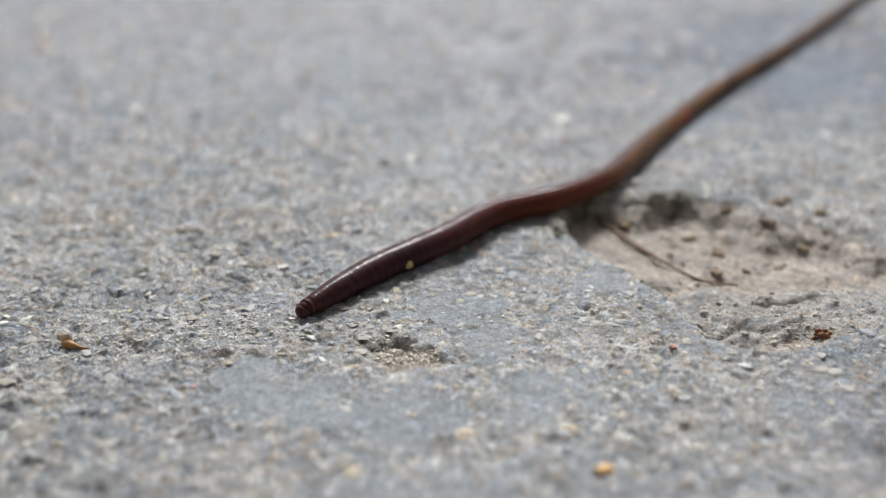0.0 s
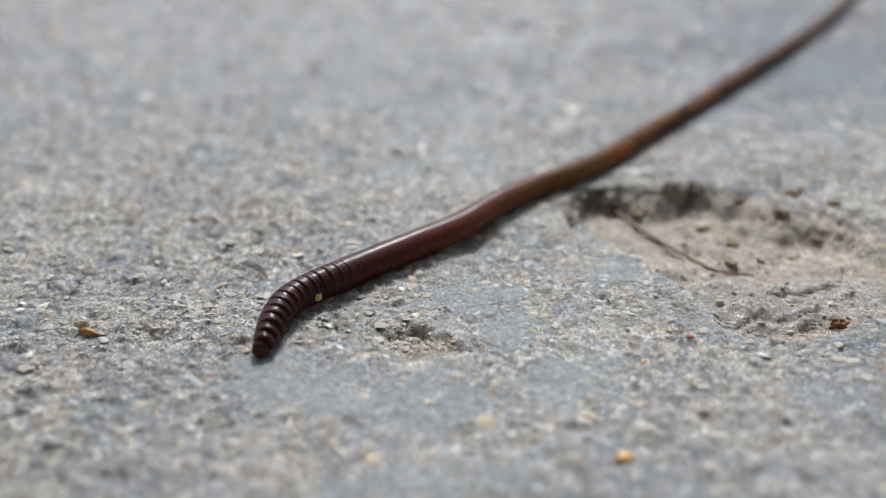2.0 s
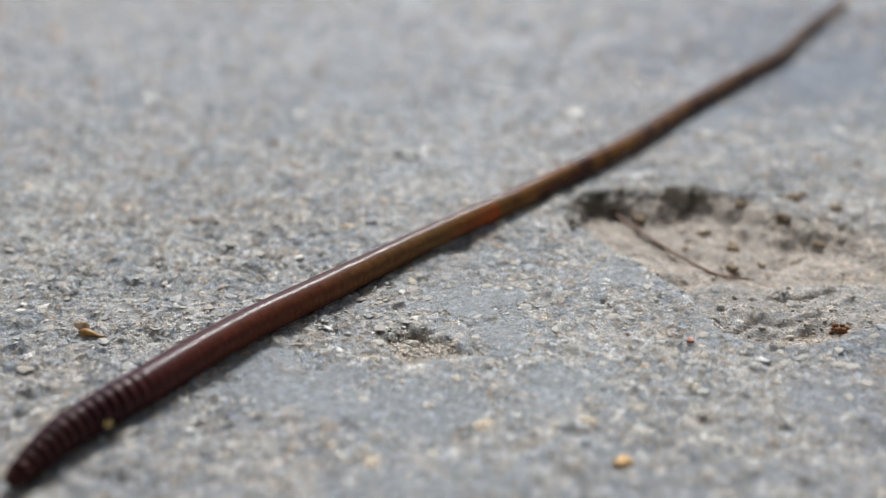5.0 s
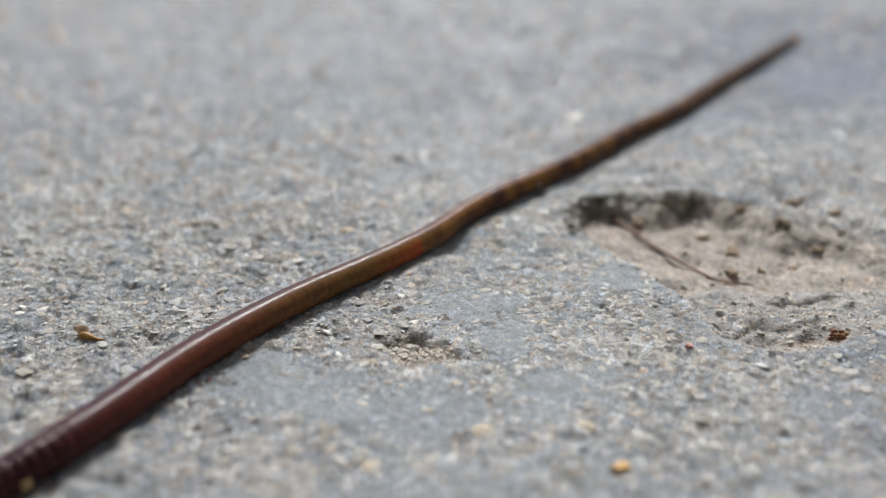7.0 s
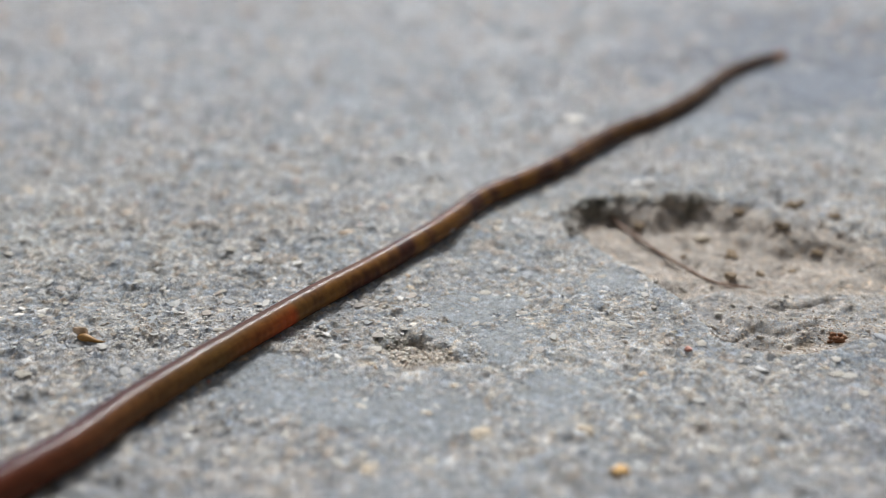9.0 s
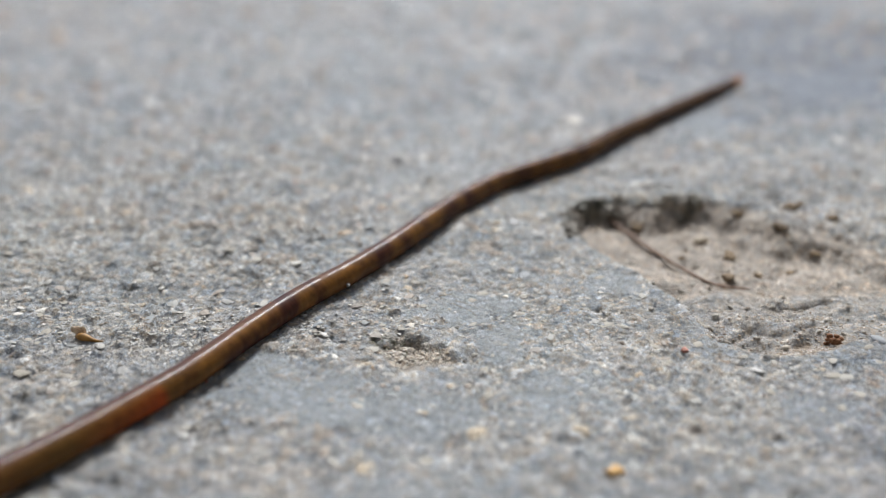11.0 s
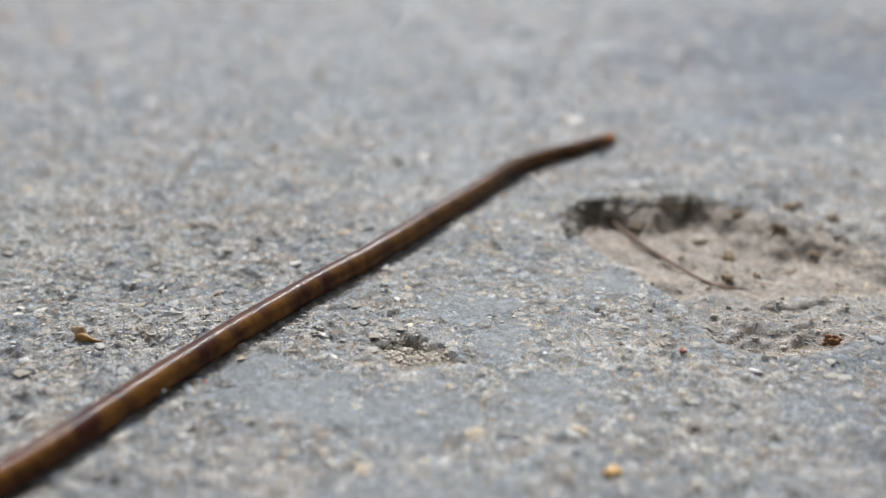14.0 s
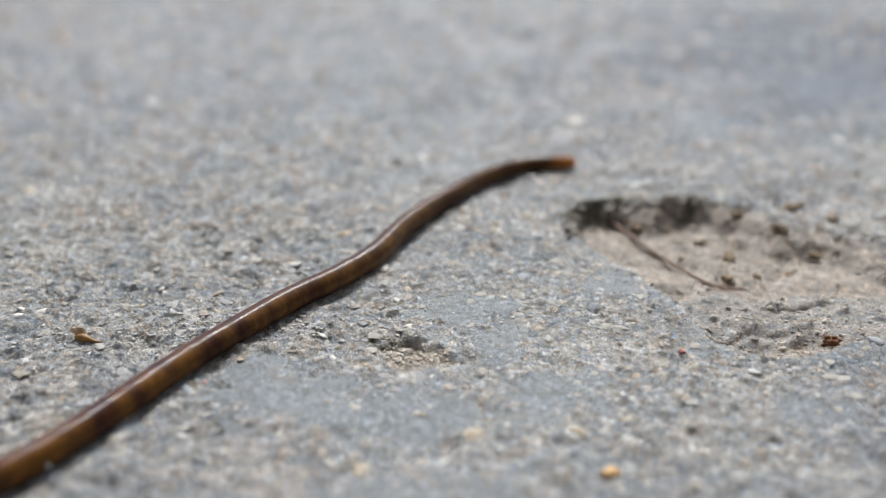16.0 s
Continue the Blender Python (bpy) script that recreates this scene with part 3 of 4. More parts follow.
def make_pebbles():
    kinds = [(PALE, 11), (TAN, 12), (BLUE, 13), (PALE, 14), (TAN, 15), (ORANGE, 16), (RED, 17), (DARK, 18)]
    meshes = [mesh_from("pebble", stone_mesh(s, 0.5, 0.62), m) for m, s in kinds]
    # the conspicuous ones: x, y, size (mm), kind
    marked = [(23.4, 185.6, 2.3, 0), (0.7, 199.7, 1.6, 0), (-19.0, 126.9, 1.1, 0), (-76.4, 197.5, 2.4, 0), (-54.9, 198.2, 2.4, 0), (-68.3, 194.7, 1.8, 3), (-41.8, 199.0, 1.7, 3), (-62.1, 152.9, 1.5, 1)]
    marked += [(-49.7, 149.5, 1.4, 0), (-25.0, 151.0, 1.5, 7), (48.0, 171.1, 1.6, 1), (43.5, 174.0, 1.3, 0), (26.0, 232.4, 1.9, 7), (14.0, 142.4, 0.8, 0), (-36.3, 116.1, 0.9, 1), (-49.7, 114.9, 0.6, 0)]
    marked += [(-3.8, 110.1, 0.7, 0), (-1.0, 130.9, 0.8, 2), (-14.5, 110.3, 0.6, 2), (33.1, 100.7, 1.0, 0), (18.1, 91.0, 0.9, 1), (12.9, 89.0, 1.3, 4), (3.0, 88.1, 1.5, 4), (8.3, 85.5, 0.6, 1), (-7.4, 82.9, 1.2, 4)]
    marked += [(10.3, 123.6, 1.4, 2), (-4.4, 119.4, 1.0, 1), (18.9, 118.9, 0.7, 0), (14.0, 242.3, 2.0, 3), (37.9, 209.6, 2.0, 4), (-77.6, 231.5, 1.3, 6), (-22.0, 103.1, 0.8, 1), (-24.8, 98.7, 0.4, 6)]
    marked += [(7.5, 140.4, 0.8, 4), (-4.9, 123.0, 0.8, 4), (-13.0, 165.7, 1.2, 7), (-13.4, 136.5, 1.2, 4), (-26.4, 96.7, 0.9, 2), (48.2, 106.8, 0.9, 2), (-12.8, 103.4, 0.7, 4), (49.7, 233.8, 1.8, 3), (94.3, 238.7, 2.4, 4)]
    rng = random.Random(9)
    spots = [(x, y, s * (1.5 - 0.25 * min(1.0, max(0.0, (y - 140) / 50))), k) for x, y, s, k in marked]
    while len(spots) < 300:
        y = 84 + 184 * rng.random() ** 1.2
        x = (rng.random() * 2 - 1) * (6 + 0.42 * y)
        if 15 < x < 64 and 101 < y < 152 or math.hypot(x - 24.2, y - 89.1) < 1.6:
            continue
        spots.append((x, y, 0.42 + (0.6 + 0.006 * (y - 80)) * rng.random() ** 1.6 + 0.003 * (y - 80), rng.choice([0, 0, 0, 1, 1, 2, 3, 3, 4, 4, 1])))
    gx = np.array([[s[0] for s in spots]])
    gy = np.array([[s[1] for s in spots]])
    hs = relief(gx, gy)[0][0]
    words = ["white quartz", "tan sandstone", "blue-grey", "cream quartz", "light brown", "ochre", "brick-red", "dark grey"]
    for n, ((x, y, s, k), h) in enumerate(zip(spots, hs)):
        ob = new("pebble", meshes[k])
        if n < len(marked):
            tagged(ob, words[k] + " pebble set in the concrete")
        ob.matrix_world = pose(x * MM, y * MM, (h - 0.11 * s) * MM, rng.uniform(-14, 14), rng.uniform(-14, 14), rng.uniform(0, 360)) @ Matrix.Diagonal((s * 0.66 * MM, s * 0.5 * MM, s * 0.36 * MM, 1))
        ob.parent = ground


def loose(name, label, category, x, y, size, material, seed, flat=0.75, rough=0.4, sink=0.25, group=""):
    ob = new(name, mesh_from(name, stone_mesh(seed, flat, rough, 3), material))
    ob.matrix_world = pose(x * MM, y * MM, (height(x, y) + size * flat * (0.5 - sink)) * MM, 0, 0, seed * 40) @ Matrix.Diagonal((size * 0.5 * MM, size * 0.5 * MM, size * 0.5 * MM, 1))
    return tagged(ob, label, category, group)


def make_clod(x, y):
    """A crumbly clod: one mesh of stuck-together crumbs."""
    bm = bmesh.new()
    rng = random.Random(6)
    for k in range(22):
        one = stone_mesh(200 + k, 0.85, 0.5, 2)
        r = 0.5 if k == 0 else rng.uniform(0.13, 0.36)
        at = Vector((0, 0, 0.35)) if k == 0 else Vector((rng.uniform(-0.8, 0.8), rng.uniform(-0.6, 0.6), rng.uniform(0.0, 0.85)))
        bmesh.ops.transform(one, matrix=Matrix.Translation(at) @ Matrix.Scale(r, 4), verts=one.verts)
        me = bpy.data.meshes.new("crumb")
        one.to_mesh(me)
        one.free()
        bm.from_mesh(me)
        bpy.data.meshes.remove(me)
    ob = new("dirt_clod", mesh_from("dirt_clod", bm, BROWN))
    ob.matrix_world = pose(x * MM, y * MM, (height(x, y) - 0.1) * MM) @ Matrix.Diagonal((1.0 * MM, 0.95 * MM, 1.1 * MM, 1))
    return tagged(ob, "rusty brown crumbly clod at the hollow's edge", "clod")


def make_loose_bits():
    loose("grit_grain", "small brick-red grain lying on the concrete", "grain", 26.2, 104.1, 0.8, RED, 3, 0.6, 0.7)
    loose("grit_grain", "ochre-orange grain lying on the concrete", "grain", 15.5, 82.4, 1.4, ORANGE, 5, 0.4, 0.7)
    make_clod(43.9, 107.9)
    for k, (x, y, s, m) in enumerate([(39.1, 136.2, 1.9, EARTH), (37.0, 128.8, 1.5, EARTH), (46.9, 140.7, 1.5, EARTH), (50.0, 146.0, 1.9, EARTH), (51.6, 147.0, 1.2, EARTH), (36.5, 142.3, 1.5, TAN), (41.4, 130.0, 1.1, TAN), (42.4, 146.0, 1.6, EARTH), (32.3, 135.1, 1.1, EARTH),
                                      (50.5, 135.6, 1.2, EARTH), (54.5, 141.5, 1.3, EARTH), (28.0, 145.5, 1.6, EARTH), (46.0, 131.0, 0.9, EARTH)]):
        loose("crumb", "earthy crumb lying in the sandy hollow", "crumb", x, y, s, m, 20 + k, 0.6, 0.8, 0.35, group="crumbs in the hollow")


def tube(points, radii, sides=8):
    bm = bmesh.new()
    loops = []
    for j, (p, r) in enumerate(zip(points, radii)):
        a, b = points[max(0, j - 1)], points[min(len(points) - 1, j + 1)]
        d = (Vector(b) - Vector(a)).normalized()
        s = d.cross(Vector((0, 0, 1))).normalized()
        u = s.cross(d)
        loops.append([bm.verts.new(Vector(p) + (s * math.cos(q) + u * math.sin(q)) * r) for q in [2 * math.pi * k / sides for k in range(sides)]])
    for a, b in zip(loops, loops[1:]):
        for k in range(sides):
            bm.faces.new((a[k], a[(k + 1) % sides], b[(k + 1) % sides], b[k]))
    bm.faces.new(loops[0][::-1])
    bm.faces.new(loops[-1])
    bmesh.ops.recalc_face_normals(bm, faces=bm.faces)
    return bm


def make_rootlet():
    way = [(24.4, 148.4), (27.2, 141.4), (30.2, 134.6), (33.6, 128.2), (36.0, 125.2), (39.4, 124.3)]
    pts = []
    for (ax, ay), (bx, by) in zip(way, way[1:]):
        for k in range(6):
            u = k / 6
            pts.append((ax + (bx - ax) * u + 0.10 * noise.noise(Vector((ay + u * 5, 0, 0))), ay + (by - ay) * u))
    hs = relief(np.array([[p[0] for p in pts]]), np.array([[p[1] for p in pts]]))[0][0]
    n = len(pts)
    # a stiff stalk lies on the high points of the floor
    line = np.polyval(np.polyfit(np.arange(n), hs, 2), np.arange(n))
    co = [(x * MM, y * MM, (h + 0.45) * MM) for (x, y), h in zip(pts, line)]
    radii = [(0.30 - 0.24 * (j / n) ** 1.3) * (1 + 0.15 * noise.noise(Vector((j * 0.9, 5, 0)))) * MM for j in range(n)]
    root = tagged(new("rootlet"), "thin dark brown dry rootlet lying in the hollow", "rootlet")
    part("stem", tube(co, radii), BARK, root)
    fork = [(co[n - 9][0] + k * 0.5 * MM, co[n - 9][1] - k * 0.12 * MM, co[n - 9][2] - k * 0.02 * MM) for k in range(9)]
    part("side_root", tube(fork, [0.14 * MM - k * 0.01 * MM for k in range(9)], 6), BARK, root)


def make_husk():
    husk = tagged(new("seed_husk"), "curled straw-yellow seed husk lying on the concrete", "husk")
    z = height(-40.0, 107.4)
    base = [(-41.0 + 0.42 * k, 107.2 - 0.10 * k, z + 0.38 + 0.10 * math.sin(k * 0.8) - 0.02 * k) for k in range(9)]
    part("shell", tube([tuple(v * MM for v in p) for p in base], [r * MM for r in (0.12, 0.38, 0.46, 0.42, 0.32, 0.22, 0.16, 0.10, 0.05)], 10), HUSK, husk)
    flap = stone_mesh(61, 0.9, 0.5, 3)
    bmesh.ops.transform(flap, matrix=pose(-40.7 * MM, 107.7 * MM, (z + 0.85) * MM, 12, 38, 20) @ Matrix.Diagonal((0.75 * MM, 0.22 * MM, 0.62 * MM, 1)), verts=flap.verts)
    part("awn", flap, PAPERY, husk, "pale translucent papery awn")


def make_riders():
    """Two sand grains stuck to the worm's wet flank travel with it."""
    for ring, label, mat, size, side, lift in ((13, "yellowish sand grain stuck to the worm's flank", YELLOW, 1.25, -1.78, -0.25), (117, "tiny white sand grain stuck to the worm's flank", PALE, 0.5, -1.62, -0.35)):
        ob = new("sand_grain", mesh_from("sand_grain", stone_mesh(70 + ring, 0.85, 0.3), mat))
        ob.scale = (size * 0.5 * MM, size * 0.5 * MM, size * 0.5 * MM)
        tagged(ob, label, "grain")
        RIDERS[ring] = (ob, pose(0, side * MM, lift * MM))


def make_mortar_lumps():
    """Broken mortar and stones left in the hollow's wall, part of the slab."""
    grime = stone_material("grimy_mortar", [(0.0, (0.32, 0.30, 0.27)), (0.55, (0.42, 0.40, 0.37)), (0.85, (0.20, 0.19, 0.16)), (1.0, (0.38, 0.39, 0.40))], 0.8, 1800)
    chalky = stone_material("sandy_mortar", [(0.0, (0.48, 0.43, 0.37)), (0.5, (0.50, 0.48, 0.44)), (1.0, (0.44, 0.40, 0.34))], 0.85, 1800)
    meshes = [mesh_from("mortar_lump", stone_mesh(90 + k, 0.8, 0.75, 3), grime) for k in range(6)]
    sandy = [mesh_from("mortar_lump", stone_mesh(110 + k, 0.7, 0.8, 2), chalky) for k in range(6)]
    rng = random.Random(31)
    spots = []
    for (ax, ay), (bx, by) in zip(HOLE_BACK, HOLE_BACK[1:]):
        count = max(1, int(math.hypot(bx - ax, by - ay) / (0.7 if bx < 40 else 3.5)))
        for k in range(count):
            u = (k + rng.random()) / count
            spots.append((ax + (bx - ax) * u + rng.uniform(-0.3, 0.5), ay + (by - ay) * u - rng.uniform(-0.1, 1.9), rng.uniform(0.4, 1.5) * (1 if bx < 40 else 0.6)))
    wall = len(spots)
    # along the front lip, on the rough ledge and the floor, and in the small pit
    for _ in range(40):
        u = rng.random()
        spots.append((21 + 10 * u + rng.uniform(0.2, 1.4), 130 - 20 * u + rng.uniform(-0.8, 0.8), rng.uniform(0.3, 0.6)))
    for _ in range(60):
        spots.append((rng.uniform(32, 56), rng.uniform(108, 122), rng.uniform(0.25, 0.65)))
    for _ in range(45):
        spots.append((rng.uniform(24, 56), rng.uniform(124, 146), rng.uniform(0.25, 0.6)))
    for _ in range(45):
        spots.append((rng.gauss(-2.0, 2.0), rng.gauss(103.6, 1.5), rng.uniform(0.15, 0.36)))
    hs = relief(np.array([[s[0] for s in spots]]), np.array([[s[1] for s in spots]]))[0][0]
    for k, ((x, y, s), h) in enumerate(zip(spots, hs)):
        ob = new("mortar_lump", rng.choice(meshes if k < wall and (x < 25 or 33.5 < x < 38.5) else sandy))
        ob.matrix_world = pose(x * MM, y * MM, (h - 0.1 * s) * MM, rng.uniform(-40, 40), rng.uniform(-40, 40), rng.uniform(0, 360)) @ Matrix.Diagonal((s * 0.75 * MM, s * 0.65 * MM, s * 0.6 * MM, 1))
        ob.parent = ground


def make_fibres():
    """Fine plant hairs stuck to the slab."""
    for (ax, ay), (bx, by), r, mat, label in (((0.9, 115.9), (3.7, 113.2), 0.03, STRAW, "short pale plant fibre stuck to smooth grey concrete"), ((1.4, 116.6), (3.2, 115.6), 0.025, STRAW, "short pale plant fibre stuck to smooth grey concrete"),
                                              ((26.4, 113.5), (27.0, 110.6), 0.05, STRAW, "pale dry plant fibre beside the broken hollow"), ((-0.6, 117.4), (1.2, 118.2), 0.05, STRAW, "pale dry plant fibre stuck to the concrete")):
        ks = [k / 8 for k in range(9)]
        px = np.array([[ax + (bx - ax) * k + 0.25 * math.sin(k * 3.1) for k in ks]])
        py = np.array([[ay + (by - ay) * k + 0.2 * math.sin(k * 3.1) for k in ks]])
        z = relief(px, py)[0][0]
        z = np.maximum(z, z.mean()) + 0.5 * r
        ob = new("plant_fibre", mesh_from("plant_fibre", tube([(u * MM, v * MM, w * MM) for u, v, w in zip(px[0], py[0], z)], [r * (1 - 0.5 * k) * MM for k in ks], 6), mat))
        tagged(ob, label, "fibre", "plant fibres on the slab")


make_fibres()
make_pebbles()
make_mortar_lumps()
make_loose_bits()
make_rootlet()
make_husk()
make_riders()


def scatter_grains(name, label, category, material, x, y, size, seed, flat=1.0, lift=0.14):
    """Fine grains lying about, uncountable: one mesh of small faceted stones."""
    rs = np.random.RandomState(seed)
    n = len(x)
    h = relief(x[None], y[None])[0][0]
    bm = bmesh.new()
    bmesh.ops.create_icosphere(bm, subdivisions=1, radius=1.0)
    ico = np.array([v.co[:] for v in bm.verts])
    tri = np.array([[v.index for v in f.verts] for f in bm.faces])
    bm.free()
    turn = rs.rand(n) * 6.283
    jag = 1 + 0.3 * rs.randn(n, len(ico), 1).clip(-1, 1)
    v = ico[None] * jag * size[:, None, None] * np.stack([1 + 0.5 * rs.rand(n), 0.7 + 0.4 * rs.rand(n), flat * (0.34 + 0.24 * rs.rand(n))], 1)[:, None]
    c, s = np.cos(turn)[:, None], np.sin(turn)[:, None]
    v = np.stack([v[..., 0] * c - v[..., 1] * s + x[:, None], v[..., 0] * s + v[..., 1] * c + y[:, None], v[..., 2] + (h + size * lift)[:, None]], -1)
    f = (tri[None] + (np.arange(n) * len(ico))[:, None, None]).reshape(-1, 3)
    me = bpy.data.meshes.new(name)
    me.from_pydata((v.reshape(-1, 3) * MM).tolist(), [], f.tolist())
    me.materials.append(material)
    tagged(new(name, me), label, category, kind="stuff")


def grain_mix(name, rough, *stops):
    mat, n, l, p = shader(name)
    geo = n.new("ShaderNodeNewGeometry")
    hue = ramp(n, l, geo.outputs["Random Per Island"], *stops)
    t = noise_node(n, l, 9000, 2)
    l.new(mix(n, l, "MULTIPLY", 1.0, hue, ramp(n, l, t.outputs["Fac"], (0.3, grey(0.8)), (0.7, grey(1.15)))), p.inputs["Base Color"])
    p.inputs["Roughness"].default_value = rough
    return mat


def make_loose_sand():
    rs = np.random.RandomState(12)
    y = 80 + 106 * rs.rand(2300) ** 1.3
    x = (rs.rand(2300) * 2 - 1) * (8 + 0.42 * y)
    for cx, cy, sx, sy, count in ((-33, 107, 6, 4, 500), (-22, 112, 6, 3, 400), (1, 113, 8, 3, 120)):
        x = np.concatenate([x, cx + sx * rs.randn(count)])
        y = np.concatenate([y, cy + sy * rs.randn(count)])
    h, _, bare = (v[0] for v in relief(x[None], y[None]))
    n = len(x)
    hole = (x > 15) & (x < 66) & (y > 100) & (y < 152) & (h < -0.7)
    keep = (rs.rand(n) > 1.15 * bare) & ~hole
    x, y = x[keep], y[keep]
    n = len(x)
    size = 0.09 + 0.17 * rs.rand(n) ** 2.5 + 0.0006 * (y - 76)
    mixed = grain_mix("mixed_sand", 0.5, (0.0, (0.46, 0.42, 0.36)), (0.25, (0.38, 0.385, 0.39)), (0.45, (0.55, 0.53, 0.50)), (0.62, (0.35, 0.375, 0.41)), (0.72, (0.42, 0.36, 0.29)), (0.85, (0.56, 0.56, 0.55)), (1.0, (0.24, 0.24, 0.24)))
    scatter_grains("loose_sand", "loose mixed sand grains scattered over the concrete", "sand", mixed, x, y, size, 3)
    y = 92 + 46 * rs.rand(3600)
    x = (rs.rand(3600) * 2 - 1) * (8 + 0.42 * y)
    for cx, cy, sx, sy, count in ((-1, 110, 5, 2.5, 260), (9, 111, 5, 3, 320), (-28, 106, 9, 4, 500), (26, 112, 3, 4, 120)):
        x = np.concatenate([x, cx + sx * rs.randn(count)])
        y = np.concatenate([y, cy + sy * rs.randn(count)])
    bare = relief(x[None], y[None])[2][0]
    keep = (rs.rand(len(x)) > 0.8 * bare) & ~((x > 16) & (y > 101))
    x, y = x[keep], y[keep]
    quartz = grain_mix("quartz_flakes", 0.14, (0.0, (0.74, 0.72, 0.68)), (0.3, (0.55, 0.57, 0.60)), (0.55, (0.80, 0.78, 0.75)), (0.8, (0.60, 0.52, 0.42)), (1.0, (0.72, 0.73, 0.76)))
    scatter_grains("quartz_flakes", "glinting pale quartz flakes lying on the concrete", "sand", quartz, x, y, 0.035 + 0.11 * rs.rand(len(x)) ** 3, 8)
    y = 82 + 58 * rs.rand(1500)
    x = (rs.rand(1500) * 2 - 1) * (8 + 0.42 * y)
    h, _, bare = (v[0] for v in relief(x[None], y[None]))
    keep = (rs.rand(1500) > 0.75 * bare) & ~((x > 15) & (y > 101) & (h < -0.5)) & (np.hypot(x - 15.5, y - 82.4) > 2)
    x, y = x[keep], y[keep]
    chips = grain_mix("aggregate_chips", 0.75, (0.0, (0.42, 0.40, 0.36)), (0.2, (0.40, 0.37, 0.32)), (0.4, (0.50, 0.48, 0.44)), (0.55, (0.30, 0.325, 0.345)), (0.7, (0.41, 0.345, 0.29)), (0.85, (0.36, 0.375, 0.385)), (1.0, (0.52, 0.51, 0.48)))
    scatter_grains("aggregate_chips", "flat cream, tan and blue-grey stone chips flush with the concrete", "stone chips", chips, x, y, 0.15 + 0.6 * rs.rand(len(x)) ** 2, 14, 0.36, -0.05)
    y = 138 + 150 * rs.rand(2300) ** 1.3
    x = (rs.rand(2300) * 2 - 1) * (8 + 0.44 * y)
    keep = ~((x > 14) & (x < 64) & (y < 153)) & (relief(x[None], y[None])[2][0] < 0.5)
    x, y = x[keep], y[keep]
    stony = grain_mix("worn_out_gravel", 0.5, (0.0, (0.74, 0.72, 0.69)), (0.2, (0.60, 0.43, 0.35)), (0.35, (0.44, 0.47, 0.52)), (0.5, (0.80, 0.78, 0.75)), (0.65, (0.62, 0.46, 0.31)), (0.8, (0.30, 0.27, 0.24)), (1.0, (0.62, 0.60, 0.58)))
    scatter_grains("gravel", "pale, pinkish and blue-grey gravel showing in worn concrete", "gravel", stony, x, y, (0.25 + 0.75 * rs.rand(len(x)) ** 2) * (0.6 + 0.006 * (y - 138)), 9)
    x, y = [], []
    for cx, cy, sx, sy, count in ((38, 105.8, 5, 1.5, 500), (45, 107.5, 3.5, 1.5, 250), (-1.5, 103.6, 2.0, 1.3, 160), (37, 112.5, 5, 4, 450), (48, 116, 5, 5, 250), (40, 133, 9, 6, 350), (31, 143, 7, 4, 150)):
        x.append(cx + sx * rs.randn(count))
        y.append(cy + sy * rs.randn(count))
    x, y = np.concatenate(x), np.concatenate(y)
    low = relief(x[None], y[None])[0][0] < -0.45
    x, y = x[low], y[low]
    px, py = -2.7 + 2.7 * rs.randn(900), 104.2 + 1.9 * rs.randn(900)
    low = relief(px[None], py[None])[0][0] < -0.25
    px, py = px[low], py[low]
    crumbly = grain_mix("pit_sand", 0.45, (0.0, (0.70, 0.63, 0.54)), (0.3, (0.54, 0.45, 0.36)), (0.55, (0.40, 0.32, 0.24)), (0.8, (0.18, 0.19, 0.15)), (1.0, (0.80, 0.77, 0.71)))
    scatter_grains("pit_sand", "crumbly cream and dark sand lining the small pit", "sand", crumbly, px, py, 0.06 + 0.15 * rs.rand(len(px)) ** 2, 5)
    tan = grain_mix("earthy_sand", 0.7, (0.0, (0.42, 0.34, 0.26)), (0.4, (0.50, 0.42, 0.34)), (0.7, (0.34, 0.27, 0.20)), (0.9, (0.20, 0.15, 0.11)), (1.0, (0.56, 0.52, 0.46)))
    scatter_grains("earth_crumbs", "crumbs of tan sandy earth in the hollows", "earth", tan, x, y, 0.05 + 0.15 * rs.rand(len(x)) ** 2, 4)


make_loose_sand()



# ---------------------------------------------------------------- movement
MIDLINES = []


def crawl(t, *xy):
    """The worm's midline at t seconds, from head to tail: x, y in mm at every tenth ring."""
    MIDLINES.append((t, np.array(xy).reshape(-1, 2)))


def spine(nodes, i):
    """The place and heading on the midline at ring i."""
    s = i / 10
    k = min(int(s), len(nodes) - 2)
    u = s - k
    at = lambda j: nodes[j] if 0 <= j < len(nodes) else (2 * nodes[0] - nodes[1] if j < 0 else 2 * nodes[-1] - nodes[-2])
    a, b, c, d = at(k - 1), at(k), at(k + 1), at(k + 2)
    p = 0.5 * (2 * b + (c - a) * u + (2 * a - 5 * b + 4 * c - d) * u * u + (3 * b - a - 3 * c + d) * u ** 3)
    g = 0.5 * ((c - a) + 2 * (2 * a - 5 * b + 4 * c - d) * u + 3 * (3 * b - a - 3 * c + d) * u * u)
    return p, math.atan2(g[1], g[0])


